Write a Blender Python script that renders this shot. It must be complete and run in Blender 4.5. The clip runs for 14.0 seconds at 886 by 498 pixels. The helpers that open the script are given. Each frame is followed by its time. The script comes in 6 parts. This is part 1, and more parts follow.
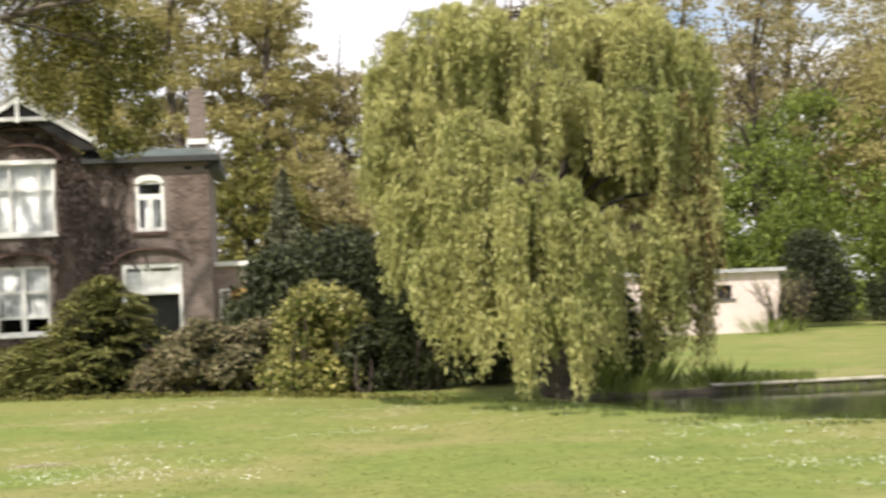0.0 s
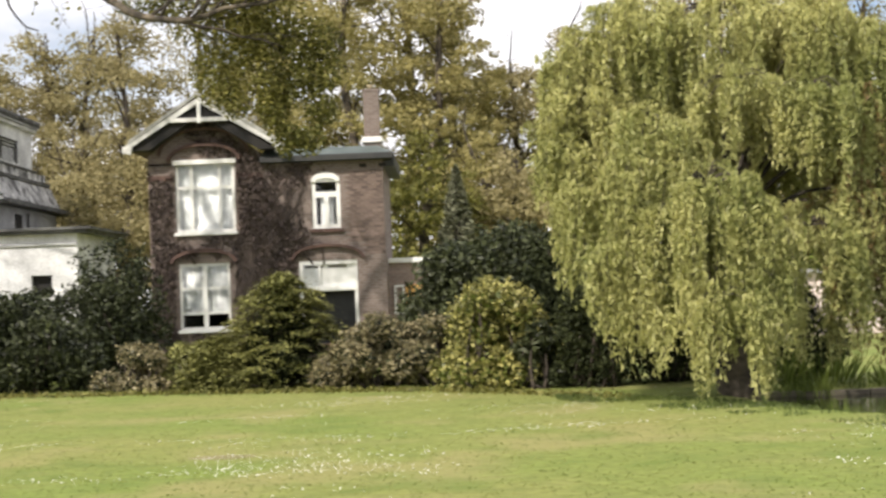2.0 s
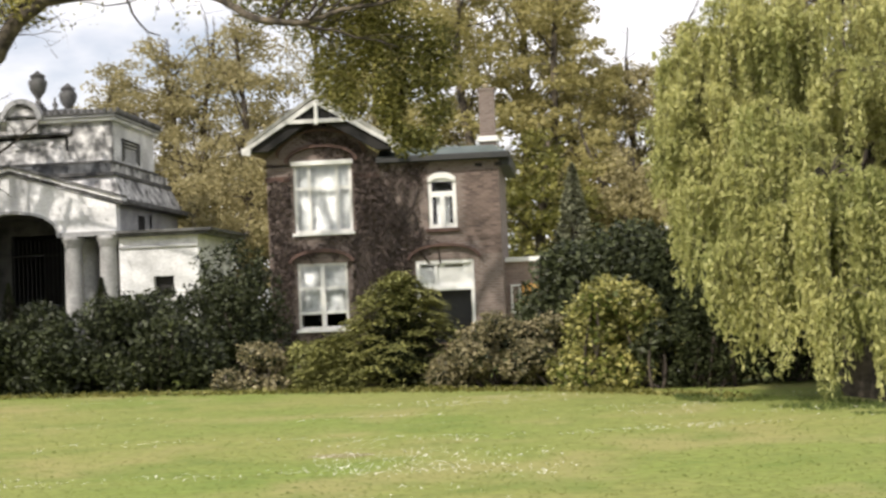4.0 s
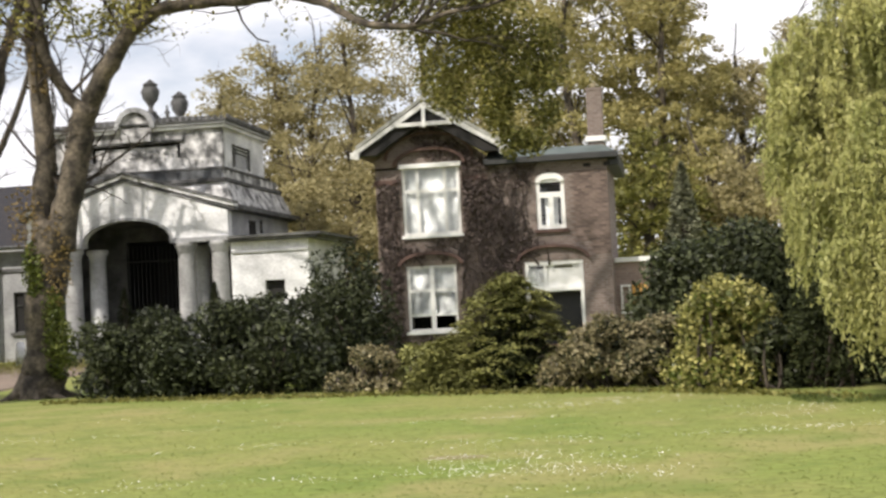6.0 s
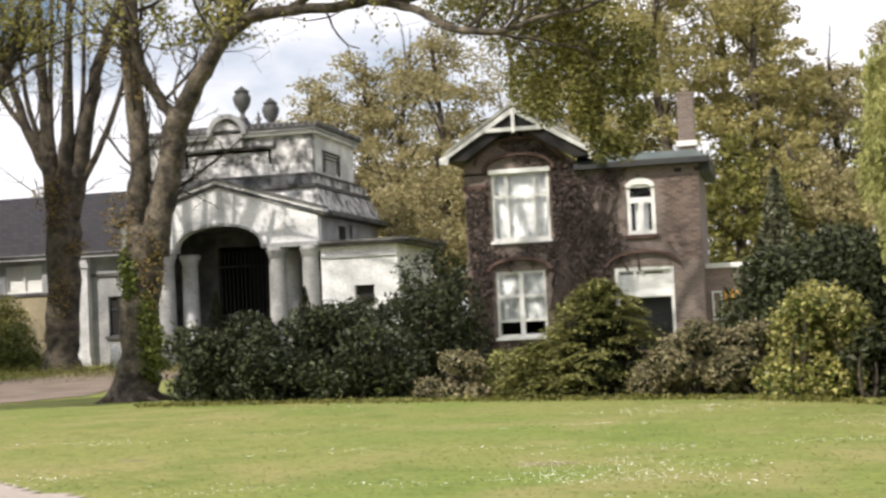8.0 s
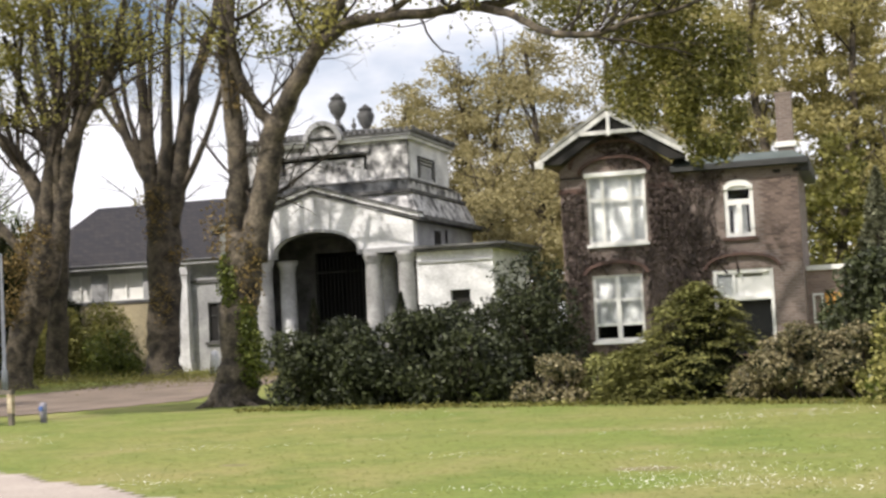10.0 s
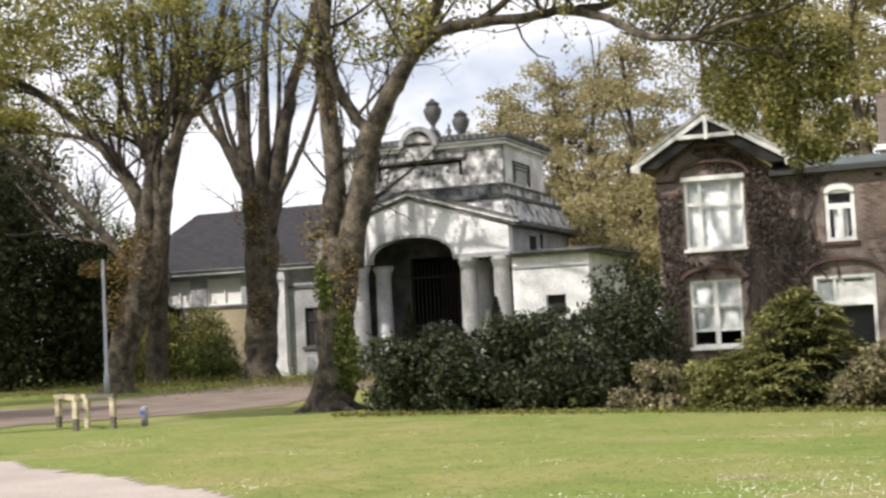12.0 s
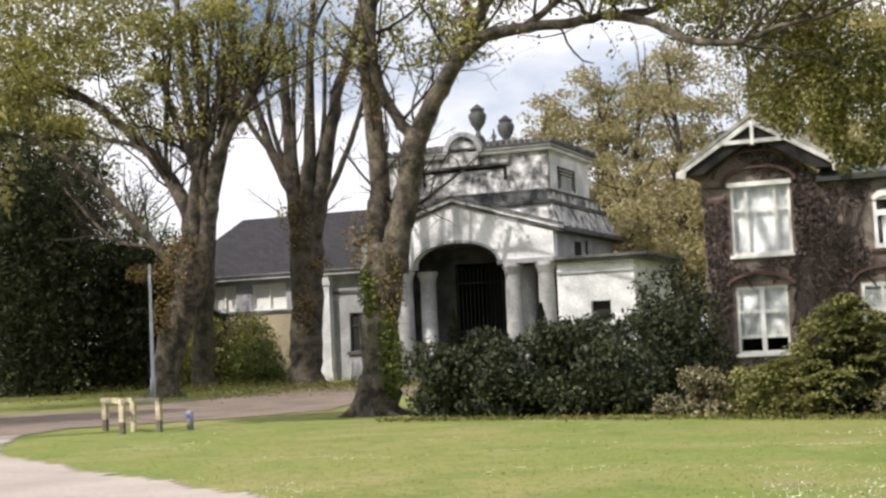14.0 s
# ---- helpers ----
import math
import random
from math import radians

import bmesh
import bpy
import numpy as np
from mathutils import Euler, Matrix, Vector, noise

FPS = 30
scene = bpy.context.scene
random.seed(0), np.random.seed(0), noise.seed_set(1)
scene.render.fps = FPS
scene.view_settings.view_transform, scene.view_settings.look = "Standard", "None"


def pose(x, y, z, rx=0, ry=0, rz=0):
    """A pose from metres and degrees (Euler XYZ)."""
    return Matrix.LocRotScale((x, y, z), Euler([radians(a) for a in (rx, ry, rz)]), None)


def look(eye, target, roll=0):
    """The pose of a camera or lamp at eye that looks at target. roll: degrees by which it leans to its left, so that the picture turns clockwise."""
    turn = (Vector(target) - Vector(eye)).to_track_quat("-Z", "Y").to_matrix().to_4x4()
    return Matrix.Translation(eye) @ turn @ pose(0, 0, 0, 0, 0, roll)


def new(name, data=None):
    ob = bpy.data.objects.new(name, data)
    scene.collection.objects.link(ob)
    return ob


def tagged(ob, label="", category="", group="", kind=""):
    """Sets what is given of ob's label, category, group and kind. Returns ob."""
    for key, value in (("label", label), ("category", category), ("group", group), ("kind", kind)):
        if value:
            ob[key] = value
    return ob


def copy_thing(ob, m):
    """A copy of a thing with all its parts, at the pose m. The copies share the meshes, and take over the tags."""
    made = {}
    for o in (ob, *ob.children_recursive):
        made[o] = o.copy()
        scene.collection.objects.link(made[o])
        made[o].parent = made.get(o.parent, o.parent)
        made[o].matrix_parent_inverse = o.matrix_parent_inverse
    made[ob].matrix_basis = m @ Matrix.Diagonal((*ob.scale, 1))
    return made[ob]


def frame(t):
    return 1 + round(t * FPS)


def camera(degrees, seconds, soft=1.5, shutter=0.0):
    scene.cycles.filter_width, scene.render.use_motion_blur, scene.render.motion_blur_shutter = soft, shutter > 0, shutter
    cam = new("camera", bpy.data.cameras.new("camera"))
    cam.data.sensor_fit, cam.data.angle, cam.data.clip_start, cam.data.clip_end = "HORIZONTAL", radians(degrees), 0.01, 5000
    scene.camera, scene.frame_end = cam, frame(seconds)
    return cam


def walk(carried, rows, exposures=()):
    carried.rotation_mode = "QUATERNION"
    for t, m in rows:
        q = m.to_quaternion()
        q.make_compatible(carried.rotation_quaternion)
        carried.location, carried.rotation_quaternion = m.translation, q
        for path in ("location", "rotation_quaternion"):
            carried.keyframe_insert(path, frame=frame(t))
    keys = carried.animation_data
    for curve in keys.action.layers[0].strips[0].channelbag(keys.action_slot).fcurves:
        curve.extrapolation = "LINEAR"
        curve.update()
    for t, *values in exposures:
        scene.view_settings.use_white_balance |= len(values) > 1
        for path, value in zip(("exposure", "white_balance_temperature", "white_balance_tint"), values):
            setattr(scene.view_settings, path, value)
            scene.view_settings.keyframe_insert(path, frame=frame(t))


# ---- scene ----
cam = camera(34.0, 14.0, soft=2.6, shutter=0.9)
EYE = 1.6
# seconds, x, y, z from the standpoint, yaw, pitch, roll
ROWS = [
    (0, 0.116, -0.089, -0.000, -6.170, 1.833, 2.345),
    (0.5, 0.096, -0.085, 0.001, -3.830, 1.921, 2.365),
    (1, 0.073, -0.071, 0.002, -2.056, 1.950, 2.186),
    (1.5, 0.054, -0.063, 0.004, -0.780, 1.955, 2.154),
    (2, 0.061, -0.042, -0.002, 0.596, 1.962, 2.268),
    (2.5, 0.050, -0.016, -0.004, 1.687, 2.003, 2.414),
    (3, 0.056, -0.002, -0.005, 2.867, 2.054, 2.430),
    (5.5, 0.014, 0.004, -0.006, 8.430, 2.278, 2.711),
    (6, 0.000, 0.010, -0.004, 9.447, 2.384, 2.881),
    (6.5, -0.003, 0.031, -0.000, 10.290, 2.490, 2.674),
    (7, 0.001, 0.026, -0.004, 11.135, 2.596, 2.721),
    (7.5, -0.005, 0.028, -0.003, 12.000, 2.679, 2.578),
    (8, -0.023, 0.021, -0.006, 12.938, 2.769, 2.624),
    (10.5, -0.047, 0.018, 0.001, 17.677, 3.232, 2.792),
    (11, -0.055, 0.027, 0.006, 18.622, 3.338, 2.601),
    (11.5, -0.060, 0.026, 0.010, 19.510, 3.410, 2.590),
    (12, -0.060, 0.031, 0.010, 20.480, 3.504, 2.802),
    (12.5, -0.071, 0.040, 0.000, 21.245, 3.614, 2.691),
    (13, -0.063, 0.037, 0.001, 21.740, 3.698, 2.732),
    (13.5, -0.061, 0.041, 0.005, 22.071, 3.761, 2.628),
    (14, -0.058, 0.034, 0.001, 22.236, 3.814, 2.569),
]
walk(cam, [(t, pose(x, y, EYE + z, 90 + pitch, roll, yaw)) for t, x, y, z, yaw, pitch, roll in ROWS],
     exposures=[(0.0, 0.17, 6580, 14), (6.0, 0.03, 6520, 14.0), (10.5, 0.05, 6420, 15.0), (14.0, 0.0, 6340, 15.0)])

# ---- light ----
SUN_AZ, SUN_EL = 216.0, 46.0      # compass bearing from +y clockwise, height in degrees
world = bpy.data.worlds.new("sky")
scene.world = world
world.use_nodes = True
wn = world.node_tree.nodes
sky = wn.new("ShaderNodeTexSky")
sky.sky_type = "NISHITA"
sky.sun_disc = False
sky.sun_elevation, sky.sun_rotation = radians(SUN_EL), radians(SUN_AZ)
sky.air_density, sky.dust_density, sky.ozone_density = 1.0, 1.5, 1.0
# fair-weather cloud over the blue
co = wn.new("ShaderNodeTexCoord")
mp = wn.new("ShaderNodeMapping")
mp.inputs["Scale"].default_value = (1.0, 1.0, 2.2)
cl = wn.new("ShaderNodeTexNoise")
cl.inputs["Scale"].default_value, cl.inputs["Detail"].default_value = 3.4, 7.0
rp = wn.new("ShaderNodeValToRGB")
rp.color_ramp.elements[0].position, rp.color_ramp.elements[1].position = 0.34, 0.50
mx = wn.new("ShaderNodeMixRGB")
mx.inputs[2].default_value = (9.3, 9.35, 9.5, 1)
wl = world.node_tree.links
wl.new(co.outputs["Generated"], mp.inputs["Vector"])
wl.new(mp.outputs["Vector"], cl.inputs["Vector"])
wl.new(cl.outputs["Fac"], rp.inputs["Fac"])
wl.new(rp.outputs["Color"], mx.inputs[0])
wl.new(sky.outputs["Color"], mx.inputs[1])
wl.new(mx.outputs["Color"], wn["Background"].inputs["Color"])
wn["Background"].inputs["Strength"].default_value = 0.12
sun = new("sun", bpy.data.lights.new("sun", "SUN"))
sun.data.energy, sun.data.angle, sun.data.color = 5.0, radians(0.6), (1.0, 0.94, 0.83)
SUN_DIR = Vector((math.sin(radians(SUN_AZ)) * math.cos(radians(SUN_EL)), math.cos(radians(SUN_AZ)) * math.cos(radians(SUN_EL)), math.sin(radians(SUN_EL))))
sun.matrix_world = look(SUN_DIR * 60, (0, 0, 0))


# ---- materials ----
def material(name, base, second=None, scale=8.0, fine=60.0, rough=0.8, bump=0.2, metal=0.0, spread=0.12, spec=0.5):
    """A surface that varies at two scales between base and second, with fine relief."""
    m = bpy.data.materials.new(name)
    m.use_nodes = True
    n, l = m.node_tree.nodes, m.node_tree.links
    b = n["Principled BSDF"]
    b.inputs["Roughness"].default_value, b.inputs["Metallic"].default_value = rough, metal
    b.inputs["Specular IOR Level"].default_value = spec
    second = second or [c * 0.72 for c in base]
    tc = n.new("ShaderNodeTexCoord")
    big, small = n.new("ShaderNodeTexNoise"), n.new("ShaderNodeTexNoise")
    big.inputs["Scale"].default_value, big.inputs["Detail"].default_value = scale, 4.0
    small.inputs["Scale"].default_value, small.inputs["Detail"].default_value = fine, 3.0
    ramp = n.new("ShaderNodeValToRGB")
    ramp.color_ramp.elements[0].position, ramp.color_ramp.elements[1].position = 0.36, 0.64
    ramp.color_ramp.elements[0].color, ramp.color_ramp.elements[1].color = (*base, 1), (*second, 1)
    hsv = n.new("ShaderNodeHueSaturation")
    mr = n.new("ShaderNodeMapRange")
    mr.inputs["From Min"].default_value, mr.inputs["From Max"].default_value = 0.3, 0.7
    mr.inputs["To Min"].default_value, mr.inputs["To Max"].default_value = 1 - spread, 1 + spread
    bp = n.new("ShaderNodeBump")
    bp.inputs["Strength"].default_value, bp.inputs["Distance"].default_value = bump, 0.02
    l.new(tc.outputs["Object"], big.inputs["Vector"])
    l.new(tc.outputs["Object"], small.inputs["Vector"])
    l.new(big.outputs["Fac"], ramp.inputs["Fac"])
    l.new(ramp.outputs["Color"], hsv.inputs["Color"])
    l.new(small.outputs["Fac"], mr.inputs["Value"])
    l.new(mr.outputs["Result"], hsv.inputs["Value"])
    l.new(hsv.outputs["Color"], b.inputs["Base Color"])
    l.new(small.outputs["Fac"], bp.inputs["Height"])
    l.new(bp.outputs["Normal"], b.inputs["Normal"])
    return m


def leaf_material(name, base, second, rough=0.5, through_light=0.35, jitter=0.3, grain=0.45):
    """Leaves: colour varies leaf by leaf and mass by mass, and some light passes through."""
    m = bpy.data.materials.new(name)
    m.use_nodes = True
    n, l = m.node_tree.nodes, m.node_tree.links
    b = n["Principled BSDF"]
    b.inputs["Roughness"].default_value, b.inputs["Specular IOR Level"].default_value = rough, 0.28
    geo, tc = n.new("ShaderNodeNewGeometry"), n.new("ShaderNodeTexCoord")
    big = n.new("ShaderNodeTexNoise")
    big.inputs["Scale"].default_value, big.inputs["Detail"].default_value = 0.55, 3.0
    add = n.new("ShaderNodeMath")
    add.operation = "MULTIPLY_ADD"
    add.inputs[1].default_value = grain
    ramp = n.new("ShaderNodeValToRGB")
    ramp.color_ramp.elements[0].position, ramp.color_ramp.elements[1].position = 0.42, 0.55 + grain
    ramp.color_ramp.elements[0].color, ramp.color_ramp.elements[1].color = (*base, 1), (*second, 1)
    mr = n.new("ShaderNodeMapRange")
    mr.inputs["To Min"].default_value, mr.inputs["To Max"].default_value = 1 - jitter, 1 + jitter
    hsv = n.new("ShaderNodeHueSaturation")
    tr = n.new("ShaderNodeBsdfTranslucent")
    mix = n.new("ShaderNodeMixShader")
    mix.inputs[0].default_value = through_light
    l.new(tc.outputs["Object"], big.inputs["Vector"])
    l.new(geo.outputs["Random Per Island"], add.inputs[0])
    l.new(big.outputs["Fac"], add.inputs[2])
    l.new(add.outputs[0], ramp.inputs["Fac"])
    l.new(ramp.outputs["Color"], hsv.inputs["Color"])
    l.new(geo.outputs["Random Per Island"], mr.inputs["Value"])
    l.new(mr.outputs["Result"], hsv.inputs["Value"])
    l.new(hsv.outputs["Color"], b.inputs["Base Color"])
    l.new(hsv.outputs["Color"], tr.inputs["Color"])
    l.new(b.outputs[0], mix.inputs[1])
    l.new(tr.outputs[0], mix.inputs[2])
    l.new(mix.outputs[0], n["Material Output"].inputs["Surface"])
    return m


def brick_material(name, a, b, mortar, width=0.22, row=0.065, gap=0.010, rough=0.9):
    """Coursed work on upright faces, in brick or slate sizes, with stains."""
    m = material(name, a, b, 1.1, 40.0, rough, 0.15)
    n, l = m.node_tree.nodes, m.node_tree.links
    tc = n.new("ShaderNodeTexCoord")
    sep, com, sm = n.new("ShaderNodeSeparateXYZ"), n.new("ShaderNodeCombineXYZ"), n.new("ShaderNodeMath")
    br = n.new("ShaderNodeTexBrick")
    br.inputs["Scale"].default_value = 1.0
    br.inputs["Brick Width"].default_value, br.inputs["Row Height"].default_value, br.inputs["Mortar Size"].default_value = width, row, gap
    br.inputs["Color1"].default_value, br.inputs["Color2"].default_value, br.inputs["Mortar"].default_value = (*a, 1), (*b, 1), (*mortar, 1)
    hsv = next(x for x in n if x.bl_idname == "ShaderNodeHueSaturation")
    mixer = n.new("ShaderNodeMixRGB")
    mixer.inputs[0].default_value = 0.8
    ramp = next(x for x in n if x.bl_idname == "ShaderNodeValToRGB")
    l.new(tc.outputs["Object"], sep.inputs[0])
    l.new(sep.outputs["X"], sm.inputs[0])
    l.new(sep.outputs["Y"], sm.inputs[1])
    l.new(sm.outputs[0], com.inputs["X"])
    l.new(sep.outputs["Z"], com.inputs["Y"])
    l.new(com.outputs[0], br.inputs["Vector"])
    l.new(ramp.outputs["Color"], mixer.inputs[1])
    l.new(br.outputs["Color"], mixer.inputs[2])
    l.new(mixer.outputs[0], hsv.inputs["Color"])
    return m


def glass_material(name, tint, rough=0.05):
    m = bpy.data.materials.new(name)
    m.use_nodes = True
    b = m.node_tree.nodes["Principled BSDF"]
    b.inputs["Base Color"].default_value, b.inputs["Roughness"].default_value = (*tint, 1), rough
    b.inputs["Transmission Weight"].default_value, b.inputs["IOR"].default_value = 1.0, 1.45
    return m


def lawn_material():
    """Mown grass: broad pale and lush tracts, small tufts, dry straw flecks."""
    m = material("lawn", (0.152, 0.200, 0.043), (0.214, 0.214, 0.068), 0.16, 7.0, 0.95, 0.5, spread=0.17, spec=0.2)
    n, l = m.node_tree.nodes, m.node_tree.links
    b = n["Principled BSDF"]
    hsv = next(x for x in n if x.bl_idname == "ShaderNodeHueSaturation")
    tc = next(x for x in n if x.bl_idname == "ShaderNodeTexCoord")
    last = hsv.outputs["Color"]
    for scale, detail, lo, hi, colour, amount in ((0.55, 5.0, 0.52, 0.66, (0.262, 0.232, 0.098), 0.6), (0.9, 4.0, 0.55, 0.70, (0.108, 0.158, 0.030), 0.6), (1.9, 4.0, 0.52, 0.72, (0.108, 0.148, 0.034), 0.5)):
        tx, mr, mix, off = n.new("ShaderNodeTexNoise"), n.new("ShaderNodeMapRange"), n.new("ShaderNodeMixRGB"), n.new("ShaderNodeMapping")
        off.inputs["Location"].default_value = (scale * 31.0, 7.0, 3.0)
        tx.inputs["Scale"].default_value, tx.inputs["Detail"].default_value = scale, detail
        mr.inputs["From Min"].default_value, mr.inputs["From Max"].default_value = lo, hi
        mr.inputs["To Max"].default_value = amount
        mix.inputs[2].default_value = (*colour, 1)
        l.new(tc.outputs["Object"], off.inputs["Vector"])
        l.new(off.outputs["Vector"], tx.inputs["Vector"])
        l.new(tx.outputs["Fac"], mr.inputs["Value"])
        l.new(mr.outputs["Result"], mix.inputs[0])
        l.new(last, mix.inputs[1])
        last = mix.outputs[0]
    l.new(last, b.inputs["Base Color"])
    return m


M_LAWN = lawn_material()
M_BLADE = leaf_material("grass_blades", (0.155, 0.20, 0.048), (0.235, 0.245, 0.075), 0.6, 0.5, 0.14)
M_ROAD = material("road_surface", (0.40, 0.345, 0.30), (0.31, 0.265, 0.23), 0.5, 22.0, 0.95, 0.3, spread=0.14)
# far road: browner, with tree shade put into the colour
M_ROAD_SHADED = material("brown_shaded_road", (0.205, 0.158, 0.122), (0.13, 0.10, 0.075), 0.6, 18.0, 0.95, 0.4, spread=0.2)
M_EARTH = material("bare_earth", (0.21, 0.185, 0.085), (0.165, 0.15, 0.065), 2.0, 20.0, 1.0, 0.5)
M_DAISY = material("daisy_petals", (0.85, 0.85, 0.78), (0.75, 0.75, 0.66), 20, 60, 0.8, 0.0)
M_BRICK = brick_material("old_brick", (0.125, 0.092, 0.078), (0.205, 0.155, 0.132), (0.25, 0.225, 0.20), 0.22, 0.075)
M_BRICK_DARK = material("dark_brick", (0.075, 0.045, 0.038), (0.11, 0.065, 0.05), 6, 40, 0.9, 0.3)
M_PAINT = material("white_paint", (0.80, 0.80, 0.77), (0.74, 0.74, 0.70), 2.5, 30, 0.5, 0.05, spread=0.05)
M_WORN = material("worn_white_paint", (0.66, 0.66, 0.63), (0.42, 0.42, 0.39), 3.0, 20, 0.7, 0.1)
# column stucco, greyed to carry the porch shade
M_COLUMN = material("shaded_column_stucco", (0.42, 0.42, 0.415), (0.25, 0.25, 0.245), 0.9, 8.0, 0.9, 0.25, spread=0.15)
# white net; grey mottling stands for tree shadow and reflection on it
M_CURTAIN = material("net_curtain", (0.84, 0.85, 0.85), (0.56, 0.58, 0.58), 4.2, 30, 0.9, 0.1, spread=0.06)
# near-black that stands in for shade in rooms, holes and under the gable
M_DARK = material("shade_black", (0.012, 0.012, 0.012), (0.02, 0.018, 0.016), 2, 20, 0.9, 0.05)
M_DOOR = material("dark_door_paint", (0.022, 0.024, 0.026), (0.03, 0.03, 0.03), 4, 30, 0.35, 0.05)
M_GLASS = glass_material("window_glass", (0.95, 0.97, 0.97))
M_ZINC = material("zinc_roof", (0.055, 0.075, 0.068), (0.09, 0.112, 0.105), 1.2, 25, 0.55, 0.1)
M_TAR = material("tarred_gutter", (0.022, 0.024, 0.024), (0.035, 0.035, 0.034), 3, 30, 0.6, 0.1)
M_TILE = brick_material("roof_tiles", (0.15, 0.11, 0.09), (0.20, 0.15, 0.13), (0.06, 0.05, 0.045), 0.24, 0.30, 0.02)
M_SLATE = brick_material("slate", (0.022, 0.023, 0.029), (0.042, 0.038, 0.040), (0.014, 0.014, 0.017), 0.30, 0.22, 0.012, 0.7)
M_SLATE.node_tree.nodes["Principled BSDF"].inputs["Specular IOR Level"].default_value = 0.2
M_STUCCO = material("weathered_stucco", (0.80, 0.805, 0.81), (0.47, 0.475, 0.48), 0.7, 9.0, 0.9, 0.25, spread=0.16)
M_STUCCO_GREY = material("grey_stucco", (0.42, 0.425, 0.43), (0.27, 0.275, 0.28), 0.8, 8.0, 0.9, 0.25, spread=0.15)
# weather-blackened stone outside; inside the porch its darkness stands for shade
M_STONE_DARK = material("blackened_shade_stone", (0.13, 0.13, 0.127), (0.05, 0.05, 0.05), 1.3, 10.0, 0.9, 0.3, spread=0.2)
M_STAINED = material("stained_stucco", (0.66, 0.655, 0.65), (0.09, 0.09, 0.09), 1.9, 7.0, 0.9, 0.3, spread=0.25)
M_LEAD = material("old_lead", (0.10, 0.107, 0.115), (0.04, 0.042, 0.045), 1.4, 9.0, 0.7, 0.3, spread=0.25)
M_PINK = material("pale_pink_plaster", (0.74, 0.63, 0.585), (0.65, 0.545, 0.50), 0.8, 10, 0.9, 0.1)
M_OCHRE = material("ochre_wall", (0.42, 0.36, 0.23), (0.30, 0.26, 0.17), 0.8, 10, 0.9, 0.2)
M_ORANGE = material("orange_board", (0.75, 0.40, 0.10), (0.62, 0.32, 0.08), 3, 20, 0.7, 0.1)
M_BARK = material("bark", (0.130, 0.107, 0.077), (0.024, 0.020, 0.015), 2.6, 11.0, 0.95, 1.0, spread=0.5)
M_BARK_DARK = material("dark_bark", (0.088, 0.072, 0.052), (0.020, 0.017, 0.013), 2.2, 11.0, 0.95, 0.9, spread=0.45)
M_TWIG = material("twig_bark", (0.06, 0.047, 0.034), (0.035, 0.028, 0.022), 3, 20, 0.9, 0.2)
M_CREEPER = material("bare_creeper", (0.092, 0.070, 0.058), (0.048, 0.037, 0.032), 2.0, 30, 0.95, 0.4)
M_CREEPER_LEAF = leaf_material("creeper_leaves", (0.060, 0.045, 0.040), (0.122, 0.094, 0.082), 0.8, 0.1, 0.15)
M_WOOD = material("peeling_cream_wood", (0.66, 0.58, 0.42), (0.34, 0.27, 0.18), 5.0, 30, 0.8, 0.3)
M_WOOD_DARK = material("grey_wood", (0.16, 0.14, 0.11), (0.10, 0.09, 0.075), 5.0, 30, 0.9, 0.3)
M_STEEL = material("galvanised_steel", (0.42, 0.44, 0.46), (0.34, 0.36, 0.38), 3, 20, 0.5, 0.05, metal=0.3)
M_LILAC = material("grey_bollard_paint", (0.30, 0.29, 0.34), (0.24, 0.23, 0.27), 5, 30, 0.7, 0.1)
M_BLUE = material("blue_marking", (0.08, 0.14, 0.35), (0.06, 0.11, 0.28), 5, 30, 0.6, 0.05)
M_WILLOW = leaf_material("willow_leaves", (0.25, 0.275, 0.088), (0.50, 0.485, 0.195), 0.5, 0.36, 0.14, 0.25)
M_SPRING = leaf_material("young_leaves", (0.225, 0.205, 0.070), (0.42, 0.372, 0.158), 0.55, 0.42, 0.12, 0.28)
M_BRONZE = leaf_material("bronze_leaves", (0.235, 0.205, 0.096), (0.42, 0.37, 0.19), 0.6, 0.42, 0.12, 0.28)
M_LIME = leaf_material("lime_green_leaves", (0.16, 0.165, 0.038), (0.36, 0.33, 0.095), 0.5, 0.36)
M_GREEN = leaf_material("green_leaves", (0.09, 0.13, 0.025), (0.20, 0.25, 0.05), 0.5, 0.35)
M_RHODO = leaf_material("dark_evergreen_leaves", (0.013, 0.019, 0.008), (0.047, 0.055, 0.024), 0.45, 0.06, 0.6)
M_RHODO.node_tree.nodes["Principled BSDF"].inputs["Specular IOR Level"].default_value = 0.2
M_LAUREL = leaf_material("laurel_leaves", (0.020, 0.029, 0.012), (0.062, 0.072, 0.030), 0.5, 0.1, 0.5)
# dark yew green, lowered further to blacken the shaded hollow by the willow
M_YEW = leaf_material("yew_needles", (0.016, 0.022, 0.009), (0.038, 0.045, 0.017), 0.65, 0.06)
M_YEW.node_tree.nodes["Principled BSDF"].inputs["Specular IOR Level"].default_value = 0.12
M_CYPRESS = leaf_material("bronze_green_sprays", (0.105, 0.115, 0.032), (0.27, 0.265, 0.085), 0.6, 0.12)
M_AZALEA = leaf_material("olive_bronze_leaves", (0.105, 0.10, 0.045), (0.29, 0.245, 0.14), 0.45, 0.15, 0.45)
M_GOLD = leaf_material("golden_variegated_leaves", (0.11, 0.12, 0.03), (0.40, 0.37, 0.13), 0.4, 0.2, 0.35)
M_SPRAY = leaf_material("olive_leaves", (0.10, 0.105, 0.025), (0.20, 0.19, 0.05), 0.55, 0.25)
